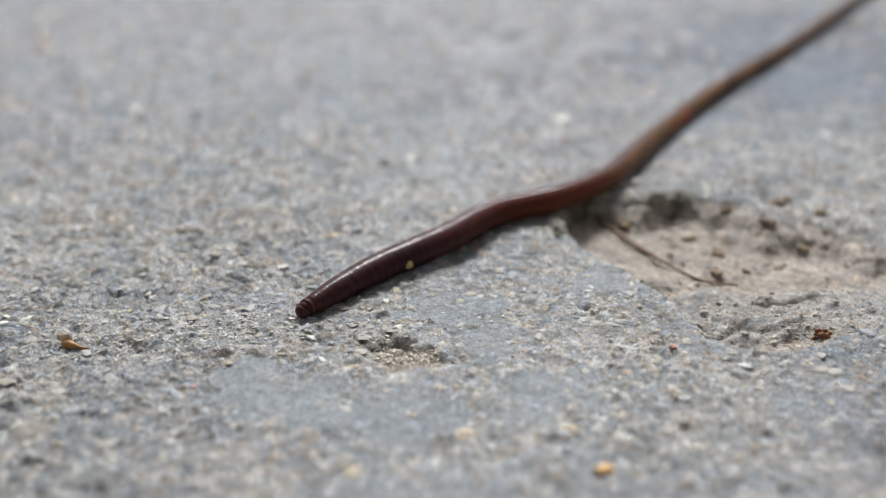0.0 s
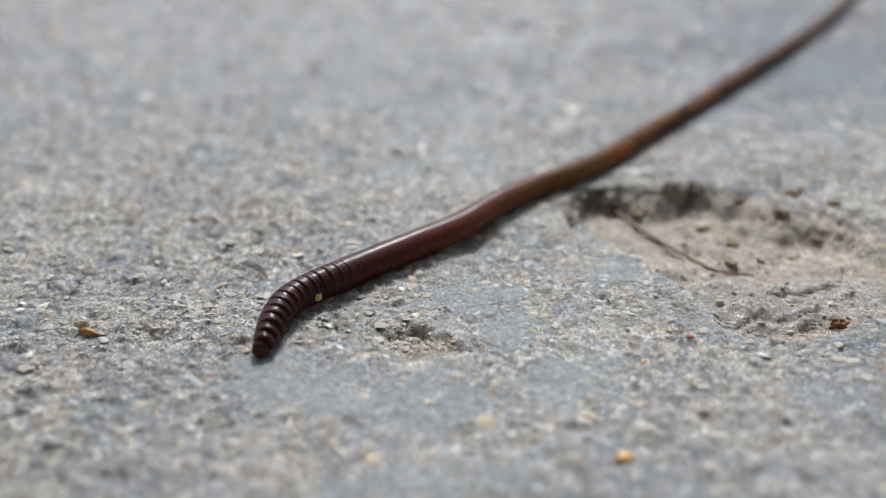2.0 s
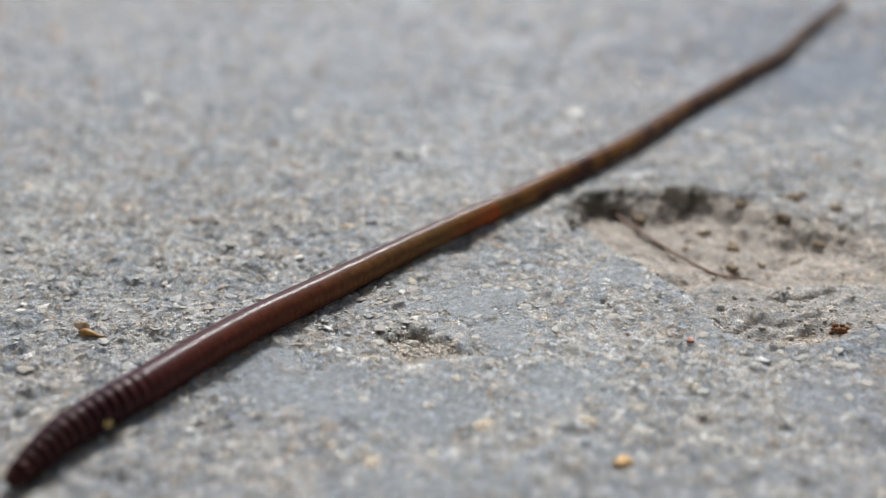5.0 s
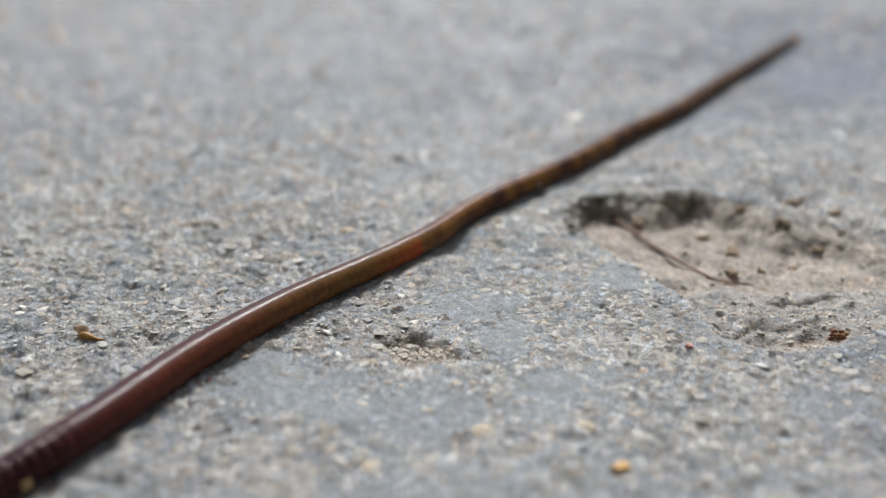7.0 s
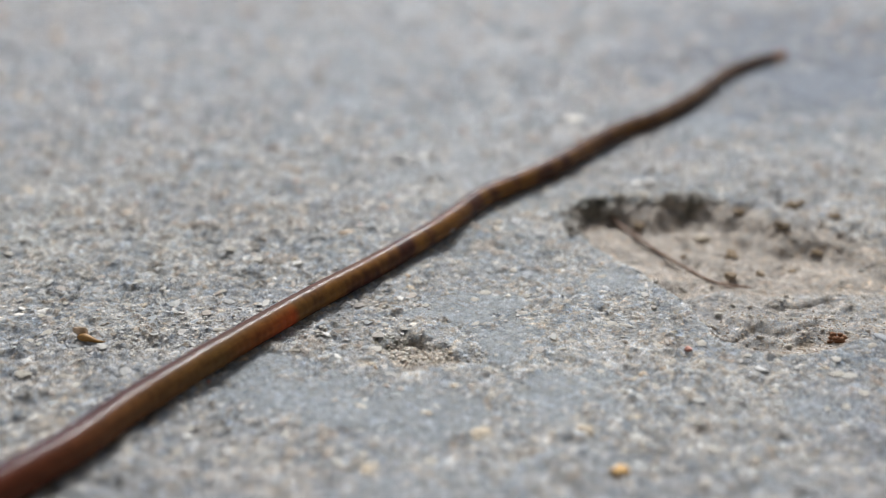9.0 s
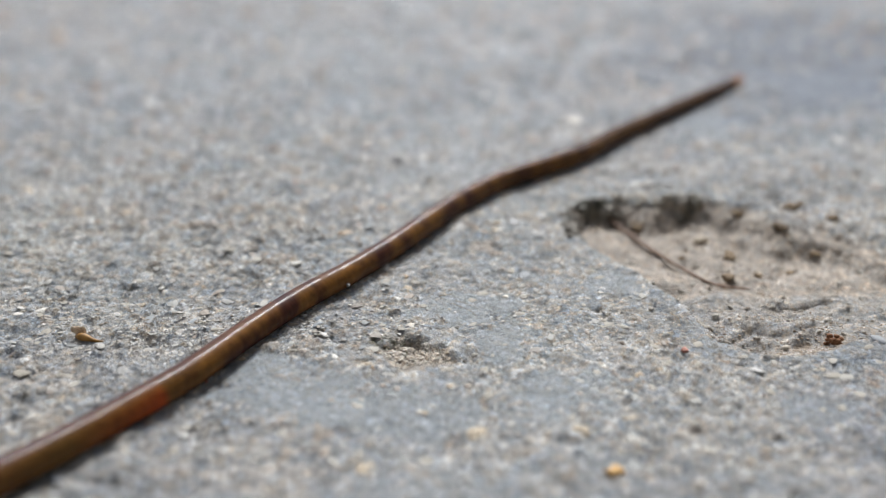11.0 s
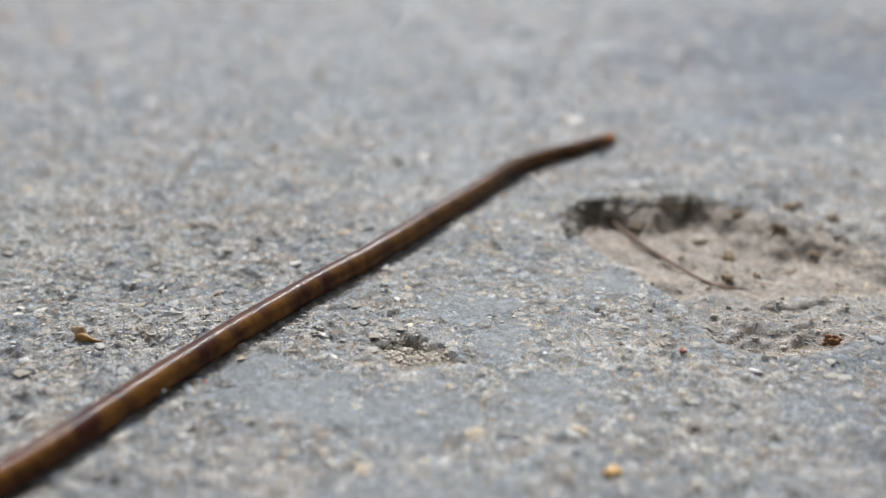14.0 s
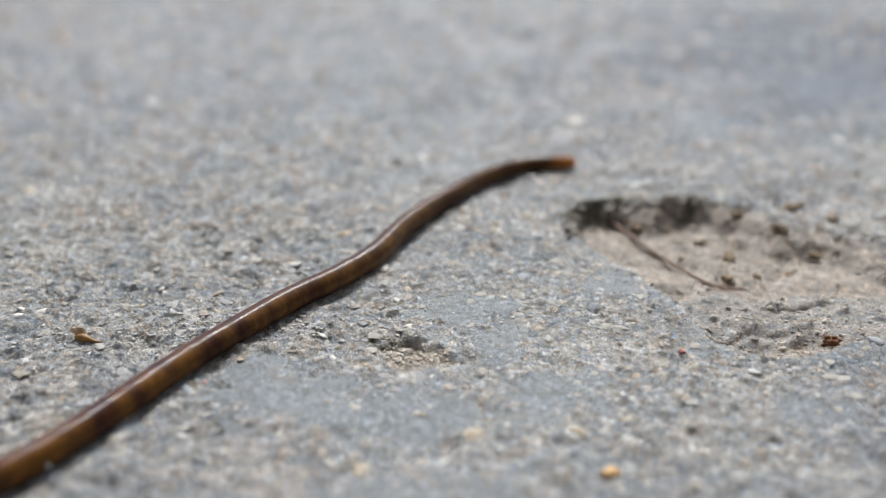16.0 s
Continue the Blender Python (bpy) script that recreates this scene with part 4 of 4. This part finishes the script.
def motions():
    crawl(0.0, -15.3, 112.8, -7.0, 122.2, 1.4, 130.5, 8.6, 139.3, 18.1, 145.0, 25.9, 152.3, 31.4, 161.5, 36.3, 170.7, 41.5, 179.6, 46.8, 188.2, 52.2, 196.5, 57.7, 204.5, 63.3, 212.2, 68.9, 219.8, 74.4, 227.3, 79.7, 234.8, 84.9, 242.4, 89.9, 249.9, 94.9, 257.4, 99.9, 265.0, 104.9, 272.5, 109.9, 280.0, 114.9, 287.6, 119.9, 295.3, 125.0, 303.0)
    crawl(0.5, -22.3, 107.0, -14.5, 115.2, -6.4, 123.3, 1.8, 131.5, 10.0, 139.9, 19.2, 147.0, 27.0, 155.4, 33.1, 164.7, 38.6, 174.1, 43.7, 183.0, 48.8, 191.7, 54.4, 199.8, 60.1, 207.5, 65.8, 215.1, 71.2, 222.6, 76.6, 230.1, 81.8, 237.6, 86.8, 245.0, 91.7, 252.5, 96.7, 260.0, 101.6, 267.4, 106.6, 274.9, 111.6, 282.4, 116.7, 290.0, 121.8, 297.7)
    crawl(0.7, -22.4, 106.2, -16.5, 114.5, -8.5, 121.8, -0.8, 129.9, 7.1, 137.8, 15.7, 145.2, 24.0, 152.8, 30.9, 161.1, 36.3, 170.3, 41.4, 179.1, 46.4, 187.7, 51.8, 195.8, 57.5, 203.5, 63.1, 211.1, 68.6, 218.6, 74.0, 226.0, 79.2, 233.5, 84.3, 241.0, 89.2, 248.6, 94.1, 256.1, 99.1, 263.6, 104.0, 271.2, 109.0, 278.8, 114.0, 286.5, 119.1, 294.2)
    crawl(1.0, -22.1, 107.0, -18.3, 112.8, -11.6, 118.1, -4.8, 125.4, 2.8, 133.3, 11.0, 141.4, 19.7, 149.2, 27.9, 157.1, 33.7, 166.2, 38.8, 174.9, 43.9, 183.4, 49.1, 191.5, 54.8, 199.3, 60.4, 206.8, 65.9, 214.3, 71.4, 221.7, 76.6, 229.2, 81.7, 236.7, 86.6, 244.3, 91.5, 251.9, 96.4, 259.5, 101.3, 267.1, 106.3, 274.8, 111.3, 282.5, 116.3, 290.2)
    crawl(1.5, -21.7, 107.7, -18.4, 113.0, -12.3, 117.3, -6.2, 123.5, 0.6, 130.1, 6.6, 138.0, 13.5, 145.5, 20.8, 152.6, 27.2, 160.1, 32.9, 167.7, 38.1, 175.5, 43.3, 183.3, 48.7, 190.9, 54.2, 198.4, 59.8, 205.9, 65.3, 213.3, 70.9, 220.7, 76.6, 228.0, 82.3, 235.3, 87.3, 243.1, 91.4, 251.4, 95.9, 259.5, 101.2, 267.0, 106.8, 274.5, 112.3, 282.0)
    crawl(2.0, -20.2, 101.2, -18.2, 110.9, -11.9, 118.1, -5.1, 124.7, 1.4, 131.2, 6.7, 138.7, 12.6, 145.6, 19.3, 151.8, 25.4, 158.7, 30.8, 166.2, 36.4, 173.6, 42.1, 180.9, 47.5, 188.5, 52.8, 196.1, 58.2, 203.7, 63.7, 211.2, 69.1, 218.8, 74.5, 226.4, 79.7, 234.1, 84.7, 241.9, 89.6, 249.9, 94.3, 257.9, 98.9, 266.0, 103.5, 274.0, 108.2, 282.1)
    crawl(2.2, -24.1, 97.8, -18.8, 110.0, -11.4, 118.4, -4.3, 125.7, 2.0, 132.7, 7.4, 139.9, 13.2, 146.3, 19.6, 152.2, 25.5, 159.0, 30.8, 166.6, 36.3, 174.1, 42.0, 181.5, 47.5, 189.0, 52.8, 196.6, 58.3, 204.2, 63.7, 211.7, 69.2, 219.2, 74.5, 226.8, 79.7, 234.5, 84.8, 242.3, 89.7, 250.2, 94.4, 258.2, 99.1, 266.2, 103.8, 274.2, 108.5, 282.3)
    crawl(2.5, -27.1, 95.6, -22.3, 105.7, -15.9, 114.2, -8.5, 121.8, -1.2, 129.1, 5.2, 137.1, 11.5, 144.9, 18.8, 151.6, 25.3, 159.0, 30.9, 167.0, 36.4, 174.9, 42.1, 182.6, 47.7, 190.2, 53.2, 197.8, 58.7, 205.3, 64.2, 212.7, 69.6, 220.2, 74.8, 227.7, 79.9, 235.3, 84.8, 243.0, 89.6, 250.8, 94.4, 258.6, 99.3, 266.4, 104.1, 274.2, 109.0, 282.1)
    crawl(3.0, -33.0, 87.6, -28.2, 97.7, -22.3, 107.2, -14.8, 115.6, -6.4, 123.3, 1.4, 131.5, 8.6, 140.0, 16.3, 147.8, 24.0, 155.0, 30.6, 162.7, 36.0, 171.1, 41.1, 179.4, 46.6, 187.3, 51.7, 195.2, 56.9, 202.9, 62.2, 210.5, 67.5, 217.8, 72.7, 225.2, 77.7, 232.7, 82.6, 240.3, 87.5, 247.8, 92.3, 255.5, 97.1, 263.2, 102.0, 270.9, 106.9, 278.7)
    crawl(3.5, -32.8, 87.2, -30.8, 93.5, -26.2, 100.3, -20.5, 108.3, -13.4, 116.3, -5.6, 124.4, 2.1, 132.8, 9.7, 141.0, 17.6, 148.1, 25.2, 154.7, 30.9, 162.9, 36.1, 171.3, 41.2, 179.6, 46.3, 187.9, 51.1, 196.3, 56.0, 204.5, 62.7, 211.0, 69.4, 217.6, 74.1, 225.8, 78.7, 234.1, 83.3, 242.3, 88.1, 250.5, 93.2, 258.5, 98.3, 266.5, 103.5, 274.5)
    crawl(4.0, -32.8, 87.4, -31.0, 92.8, -26.9, 98.4, -22.1, 105.3, -16.3, 112.6, -9.7, 119.9, -3.1, 127.4, 3.0, 135.2, 9.2, 142.7, 16.5, 149.2, 23.6, 156.0, 30.0, 163.6, 35.9, 171.9, 41.5, 180.4, 47.2, 188.9, 53.0, 197.5, 59.4, 205.8, 66.0, 213.9, 71.9, 222.5, 76.8, 231.8, 81.7, 241.1, 87.1, 250.0, 92.7, 258.8, 98.3, 267.6, 103.9, 276.2)
    crawl(4.4, -35.0, 84.3, -32.7, 90.2, -28.4, 96.1, -23.7, 103.1, -18.2, 110.4, -11.8, 117.6, -5.5, 124.9, 0.5, 132.5, 6.7, 139.8, 13.7, 146.5, 20.4, 153.6, 26.9, 161.1, 33.1, 169.3, 38.8, 177.7, 44.6, 186.3, 50.6, 194.8, 57.0, 203.3, 63.6, 211.6, 69.8, 220.1, 75.0, 229.3, 80.0, 238.7, 85.5, 247.8, 91.1, 256.7, 96.7, 265.6, 102.2, 274.4)
    crawl(5.2, -39.5, 78.2, -36.0, 85.0, -31.5, 91.6, -27.0, 98.7, -21.9, 105.9, -16.1, 112.9, -10.3, 120.0, -4.4, 127.1, 1.6, 134.1, 8.0, 141.1, 14.1, 148.7, 20.7, 156.2, 27.4, 164.0, 33.5, 172.4, 39.4, 181.0, 45.9, 189.5, 52.2, 198.2, 58.7, 206.9, 65.5, 215.2, 71.4, 224.4, 76.6, 234.0, 82.2, 243.3, 87.8, 252.5, 93.4, 261.7, 98.9, 270.7)
    crawl(5.9, -43.5, 72.8, -38.9, 80.4, -34.2, 87.6, -29.8, 94.8, -25.2, 102.0, -19.9, 108.7, -14.5, 115.7, -8.6, 122.3, -2.8, 129.1, 3.1, 136.4, 8.6, 144.4, 15.3, 151.9, 22.4, 159.3, 28.8, 167.7, 34.9, 176.4, 41.8, 184.8, 48.0, 193.8, 54.4, 202.7, 61.8, 211.0, 68.2, 220.2, 73.7, 229.8, 79.3, 239.4, 85.0, 248.9, 90.5, 258.3, 96.1, 267.5)
    crawl(6.3, -45.7, 69.7, -40.6, 77.8, -35.7, 85.3, -31.4, 92.6, -27.1, 99.8, -22.0, 106.4, -16.9, 113.2, -11.1, 119.6, -5.3, 126.2, 0.3, 133.7, 5.4, 142.0, 12.2, 149.4, 19.6, 156.7, 26.1, 165.0, 32.3, 173.8, 39.4, 182.1, 45.6, 191.3, 52.0, 200.4, 59.7, 208.6, 66.4, 217.7, 72.0, 227.4, 77.7, 237.2, 83.4, 246.8, 88.9, 256.3, 94.4, 265.7)
    crawl(7.0, -45.1, 68.6, -40.1, 76.9, -35.3, 84.4, -31.2, 91.8, -27.3, 99.2, -22.7, 106.3, -17.8, 112.9, -12.4, 119.1, -6.8, 125.4, -1.6, 132.1, 2.9, 139.6, 8.3, 146.5, 14.2, 153.1, 20.0, 159.9, 25.5, 167.0, 30.9, 174.2, 37.0, 181.0, 42.6, 188.2, 47.6, 195.8, 52.8, 203.3, 58.1, 210.7, 63.4, 218.2, 68.5, 225.7, 73.6, 233.1, 78.7, 240.6)
    crawl(7.5, -48.2, 66.0, -42.9, 74.0, -38.0, 81.7, -33.1, 89.2, -28.4, 96.8, -23.9, 104.6, -18.9, 112.1, -13.2, 118.9, -6.9, 125.2, -1.6, 132.1, 2.8, 139.9, 8.3, 147.0, 14.4, 153.7, 20.3, 160.4, 25.7, 167.6, 31.2, 174.8, 37.0, 181.8, 42.5, 189.0, 47.6, 196.4, 52.9, 203.8, 58.2, 211.1, 63.5, 218.5, 68.6, 225.9, 73.7, 233.4, 78.8, 240.9)
    crawl(8.0, -51.9, 63.6, -46.5, 71.7, -41.6, 79.4, -36.4, 86.7, -32.0, 94.3, -27.9, 102.3, -22.7, 109.5, -16.5, 115.9, -9.5, 121.5, -3.4, 128.0, 1.1, 135.9, 5.8, 143.8, 11.3, 151.1, 17.8, 157.6, 23.9, 164.5, 29.5, 172.0, 35.2, 179.4, 40.9, 186.8, 46.4, 194.4, 51.6, 202.2, 56.9, 209.9, 62.2, 217.6, 67.7, 225.2, 73.2, 232.7, 78.6, 240.2)
    crawl(8.3, -52.8, 58.6, -47.7, 66.8, -43.0, 74.8, -38.4, 82.4, -33.8, 89.7, -30.2, 97.8, -25.6, 105.3, -19.9, 112.3, -13.2, 118.4, -6.9, 125.1, -1.1, 132.4, 4.6, 140.0, 10.4, 147.5, 15.7, 155.5, 20.5, 163.9, 25.5, 172.3, 31.9, 179.4, 40.3, 184.6, 47.7, 190.8, 52.5, 199.3, 56.8, 208.3, 61.9, 216.7, 67.4, 224.8, 73.0, 232.8, 78.7, 240.6)
    crawl(8.5, -57.1, 55.8, -51.3, 63.5, -45.7, 71.0, -40.7, 78.3, -35.1, 84.9, -30.7, 92.4, -26.2, 100.0, -21.0, 107.4, -15.5, 114.7, -9.5, 121.7, -3.9, 129.1, 0.9, 137.1, 6.2, 144.9, 12.1, 152.3, 17.6, 160.2, 23.4, 167.8, 28.9, 175.9, 34.7, 183.5, 42.3, 189.6, 49.5, 195.9, 54.3, 204.3, 58.6, 213.1, 63.2, 221.7, 69.3, 228.9, 77.0, 234.8)
    crawl(9.0, -59.9, 46.5, -54.4, 54.4, -49.2, 62.1, -44.3, 69.5, -39.7, 76.9, -34.7, 83.8, -30.7, 91.4, -26.0, 99.1, -20.8, 106.9, -15.3, 114.7, -9.6, 122.1, -4.2, 129.8, 0.8, 137.7, 5.4, 146.0, 11.8, 153.0, 18.1, 160.3, 23.6, 168.2, 29.5, 175.9, 36.4, 182.6, 42.5, 190.1, 47.9, 198.1, 52.9, 206.5, 58.1, 214.6, 64.6, 221.6, 71.9, 227.8)
    crawl(9.2, -62.5, 43.9, -56.8, 51.7, -51.5, 59.3, -46.4, 66.7, -41.5, 74.0, -36.7, 81.2, -32.0, 88.5, -27.4, 95.9, -22.4, 103.5, -17.3, 111.3, -11.9, 118.7, -6.7, 125.9, -1.7, 133.3, 2.6, 141.1, 7.7, 148.3, 13.5, 155.1, 19.3, 161.9, 24.6, 169.1, 30.1, 176.1, 35.8, 183.0, 41.4, 189.9, 46.9, 197.0, 52.4, 204.0, 57.9, 211.0, 63.3, 218.1)
    crawl(9.7, -66.7, 41.0, -60.2, 48.7, -54.7, 56.2, -49.4, 63.5, -44.4, 70.7, -39.5, 77.8, -34.6, 85.0, -29.9, 92.3, -24.9, 99.8, -19.8, 107.5, -14.6, 115.2, -9.5, 122.6, -4.3, 130.1, 0.1, 137.9, 5.1, 145.4, 10.6, 152.5, 16.4, 159.4, 22.2, 166.4, 28.0, 173.2, 33.7, 180.3, 39.4, 187.3, 45.1, 194.4, 50.7, 201.5, 56.3, 208.5, 61.8, 215.7)
    crawl(10.3, -71.8, 37.6, -64.3, 45.2, -58.6, 52.5, -53.1, 59.6, -47.9, 66.7, -42.8, 73.8, -37.8, 80.9, -32.8, 88.0, -27.8, 95.4, -22.8, 103.0, -17.8, 110.9, -12.8, 118.7, -7.5, 126.2, -2.9, 134.1, 1.9, 141.9, 7.1, 149.4, 12.9, 156.5, 19.3, 163.1, 25.5, 169.7, 31.1, 177.1, 36.9, 184.2, 42.9, 191.3, 48.7, 198.4, 54.4, 205.6, 59.9, 212.9)
    crawl(10.8, -76.1, 34.7, -67.7, 42.2, -61.9, 49.4, -56.2, 56.4, -50.8, 63.4, -45.5, 70.4, -40.4, 77.4, -35.3, 84.4, -30.2, 91.7, -25.3, 99.3, -20.5, 107.4, -15.6, 115.4, -10.2, 123.0, -5.4, 130.9, -0.8, 138.9, 4.2, 146.8, 9.9, 154.1, 16.8, 160.3, 23.5, 166.8, 28.9, 174.4, 34.9, 181.6, 41.0, 188.7, 47.0, 195.8, 52.8, 203.2, 58.4, 210.6)
    crawl(11.3, -80.3, 31.8, -71.1, 39.2, -65.1, 46.3, -59.2, 53.2, -53.7, 60.1, -48.3, 67.0, -43.0, 73.9, -37.8, 80.8, -32.7, 88.0, -27.8, 95.5, -23.2, 103.9, -18.4, 112.1, -12.8, 119.8, -7.9, 127.7, -3.4, 136.0, 1.3, 144.2, 7.0, 151.6, 14.4, 157.6, 21.4, 163.9, 26.8, 171.7, 32.9, 179.0, 39.2, 186.1, 45.3, 193.3, 51.2, 200.7, 56.9, 208.2)
    crawl(11.5, -76.7, 28.5, -70.2, 36.2, -62.7, 43.7, -57.3, 51.1, -52.3, 58.4, -47.4, 65.7, -42.7, 72.9, -37.9, 80.2, -33.3, 87.6, -29.0, 95.4, -23.8, 103.1, -18.8, 110.9, -13.5, 118.5, -9.0, 126.3, -4.6, 134.2, 0.1, 141.9, 5.6, 149.0, 12.7, 154.7, 19.2, 160.7, 24.1, 168.3, 29.7, 175.5, 36.1, 181.9, 42.3, 188.4, 47.1, 196.0, 51.5, 204.0)
    crawl(11.7, -77.6, 28.5, -71.1, 36.2, -63.3, 43.7, -57.9, 51.1, -52.7, 58.5, -47.7, 65.8, -42.8, 73.1, -38.1, 80.3, -33.5, 87.4, -29.5, 94.8, -25.1, 102.1, -20.3, 109.1, -15.7, 116.1, -11.2, 123.0, -7.1, 130.0, -2.7, 136.8, 1.9, 143.5, 6.8, 149.9, 12.0, 156.1, 17.1, 162.4, 22.1, 168.7, 27.8, 174.4, 33.5, 180.1, 38.9, 186.1, 44.3, 192.2)
    crawl(12.0, -79.0, 28.2, -72.3, 35.8, -64.4, 43.2, -58.9, 50.5, -53.6, 57.8, -48.4, 65.0, -43.5, 72.3, -38.8, 79.5, -33.9, 86.5, -29.9, 94.0, -25.5, 101.5, -20.7, 108.6, -16.0, 115.5, -11.6, 122.0, -7.7, 128.7, -3.7, 135.2, 0.7, 141.4, 5.0, 147.4, 9.4, 153.4, 13.9, 159.2, 18.5, 164.9, 23.4, 170.4, 28.7, 175.6, 34.2, 180.5, 39.9, 185.4)
    crawl(12.8, -81.3, 26.7, -74.5, 34.3, -66.5, 41.6, -61.0, 48.8, -55.6, 55.9, -50.5, 63.0, -45.5, 70.1, -40.7, 77.3, -35.5, 84.5, -31.0, 92.4, -26.3, 100.8, -21.0, 108.9, -16.0, 116.2, -11.2, 122.8, -7.2, 129.7, -3.0, 136.1, 1.4, 142.2, 5.7, 148.2, 10.0, 154.0, 14.4, 159.7, 18.9, 165.3, 23.6, 170.7, 28.6, 175.8, 34.1, 180.6, 39.9, 185.2)
    crawl(13.2, -87.4, 20.7, -80.4, 28.2, -74.0, 35.5, -66.2, 42.5, -61.0, 49.4, -55.8, 56.3, -50.7, 63.3, -45.6, 70.6, -40.6, 78.2, -35.0, 86.2, -29.7, 95.2, -23.8, 104.1, -18.1, 111.9, -13.4, 119.5, -10.3, 127.2, -5.7, 133.8, -0.6, 139.8, 4.2, 145.9, 8.8, 151.9, 13.3, 157.9, 17.8, 163.8, 22.6, 169.4, 27.9, 174.7, 33.7, 179.7, 39.8, 184.5)
    crawl(13.5, -94.4, 21.4, -86.8, 28.5, -79.8, 35.5, -71.3, 42.2, -65.4, 49.0, -59.7, 55.7, -54.1, 62.4, -48.6, 69.3, -43.1, 76.2, -37.6, 83.3, -32.3, 90.7, -27.5, 98.6, -22.6, 106.5, -17.8, 114.2, -12.6, 121.3, -7.3, 128.0, -2.1, 134.8, 3.2, 141.4, 8.6, 147.9, 12.9, 155.1, 16.4, 162.7, 21.5, 169.3, 27.5, 175.2, 33.3, 181.3, 40.5, 185.8)
    crawl(13.7, -93.7, 15.6, -86.5, 23.0, -79.7, 30.2, -73.4, 37.2, -65.7, 44.1, -60.2, 51.1, -55.0, 58.0, -49.7, 65.1, -44.7, 72.3, -39.5, 79.7, -34.2, 87.1, -29.7, 95.0, -24.9, 103.0, -19.9, 110.6, -15.0, 118.0, -10.0, 125.1, -5.0, 132.0, 0.2, 138.7, 5.8, 145.2, 10.6, 152.1, 14.3, 159.7, 18.5, 167.0, 24.6, 172.8, 31.3, 177.9, 36.8, 184.5)
    crawl(14.2, -98.5, 8.2, -91.3, 15.6, -84.5, 22.8, -78.1, 29.8, -72.0, 36.8, -64.5, 43.8, -59.3, 50.7, -54.1, 57.8, -48.9, 65.1, -43.8, 72.6, -38.7, 80.3, -33.8, 88.0, -29.7, 95.5, -25.5, 102.9, -21.0, 109.7, -16.5, 116.4, -12.0, 122.5, -8.2, 128.9, -4.7, 135.4, -1.3, 141.9, 2.3, 148.2, 6.3, 154.3, 11.1, 159.7, 16.7, 164.6, 23.0, 168.6)
    crawl(14.6, -101.7, 10.2, -94.1, 17.4, -87.1, 24.4, -80.4, 31.2, -74.1, 38.0, -66.3, 44.8, -60.7, 51.6, -55.3, 58.5, -49.9, 65.6, -44.5, 72.9, -39.0, 80.5, -33.8, 87.9, -29.8, 95.3, -25.7, 102.5, -21.4, 109.2, -17.1, 115.7, -12.9, 121.6, -9.2, 127.7, -5.8, 133.8, -2.9, 140.1, 0.2, 146.2, 4.0, 152.0, 8.2, 157.6, 13.1, 162.5, 18.7, 167.0)
    crawl(15.0, -100.6, 10.1, -93.1, 17.3, -86.1, 24.4, -79.5, 31.3, -73.3, 38.1, -65.6, 45.0, -60.2, 51.8, -54.7, 58.8, -49.4, 65.9, -44.1, 73.3, -38.7, 80.9, -33.6, 88.4, -29.9, 96.0, -25.6, 103.1, -21.1, 109.5, -16.8, 115.9, -12.7, 121.8, -9.3, 128.0, -5.3, 133.6, -2.1, 139.7, 0.5, 146.0, 3.9, 152.0, 8.1, 157.4, 13.3, 162.0, 19.4, 165.6)
    crawl(15.5, -102.0, 8.0, -94.5, 15.3, -87.6, 22.4, -81.0, 29.3, -74.8, 36.2, -67.0, 43.1, -61.6, 50.0, -56.3, 56.9, -50.9, 64.1, -45.7, 71.5, -40.3, 79.2, -35.2, 86.7, -30.6, 93.8, -25.8, 100.4, -22.5, 107.7, -18.1, 114.2, -13.5, 120.1, -10.0, 126.5, -6.5, 132.8, -3.1, 139.1, 0.1, 145.4, 3.8, 151.4, 8.2, 157.1, 13.2, 162.1, 19.4, 166.0)
    crawl(16.0, -110.7, 0.5, -103.0, 7.7, -95.7, 14.7, -88.8, 21.5, -82.3, 28.3, -76.1, 35.0, -68.1, 41.8, -62.6, 48.6, -57.1, 55.7, -51.5, 62.9, -46.1, 70.4, -40.9, 77.8, -35.7, 84.9, -31.5, 92.3, -27.4, 99.9, -22.8, 107.2, -18.1, 114.2, -12.8, 120.6, -8.6, 127.4, -5.8, 135.0, -2.3, 142.2, 1.9, 149.0, 6.4, 155.7, 12.4, 160.9, 20.2, 163.1)
    for i, ring in enumerate(rings):
        z = along(GIRTH, (i + 0.5) / RINGS) * 0.97 - 0.02
        rows = []
        for t, nodes in MIDLINES:
            p, heading = spine(nodes, i + 0.5)
            rows.append((t, pose(p[0] * MM, p[1] * MM, z * MM, 0, 0, math.degrees(heading))))
        if i in RIDERS:
            grain, off = RIDERS[i]
            walk(grain, [(t, m @ off) for t, m in rows])
        walk(ring, rows)
    for i, place, bead in beads:
        out = []
        for t, nodes in MIDLINES:
            way = [spine(nodes, s)[0] for s in range(0, RIDGED + 1, 2)]
            gap = sum(np.linalg.norm(q - p) for p, q in zip(way, way[1:])) / RIDGED
            k = min(1.0, max(0.0, (1.13 - gap) / 0.25)) * min(1.0, (RIDGED + 3 - i) / 9)
            v = PUSH * ((0.40 + 0.42 * max(0.0, 1 - i / 8) + 0.07 * math.sin(2.3 * place)) * k * MM)
            out.append((t, pose(v.x + (place - i - 0.5) * gap * MM, v.y, v.z)))
        walk(bead, out)


motions()
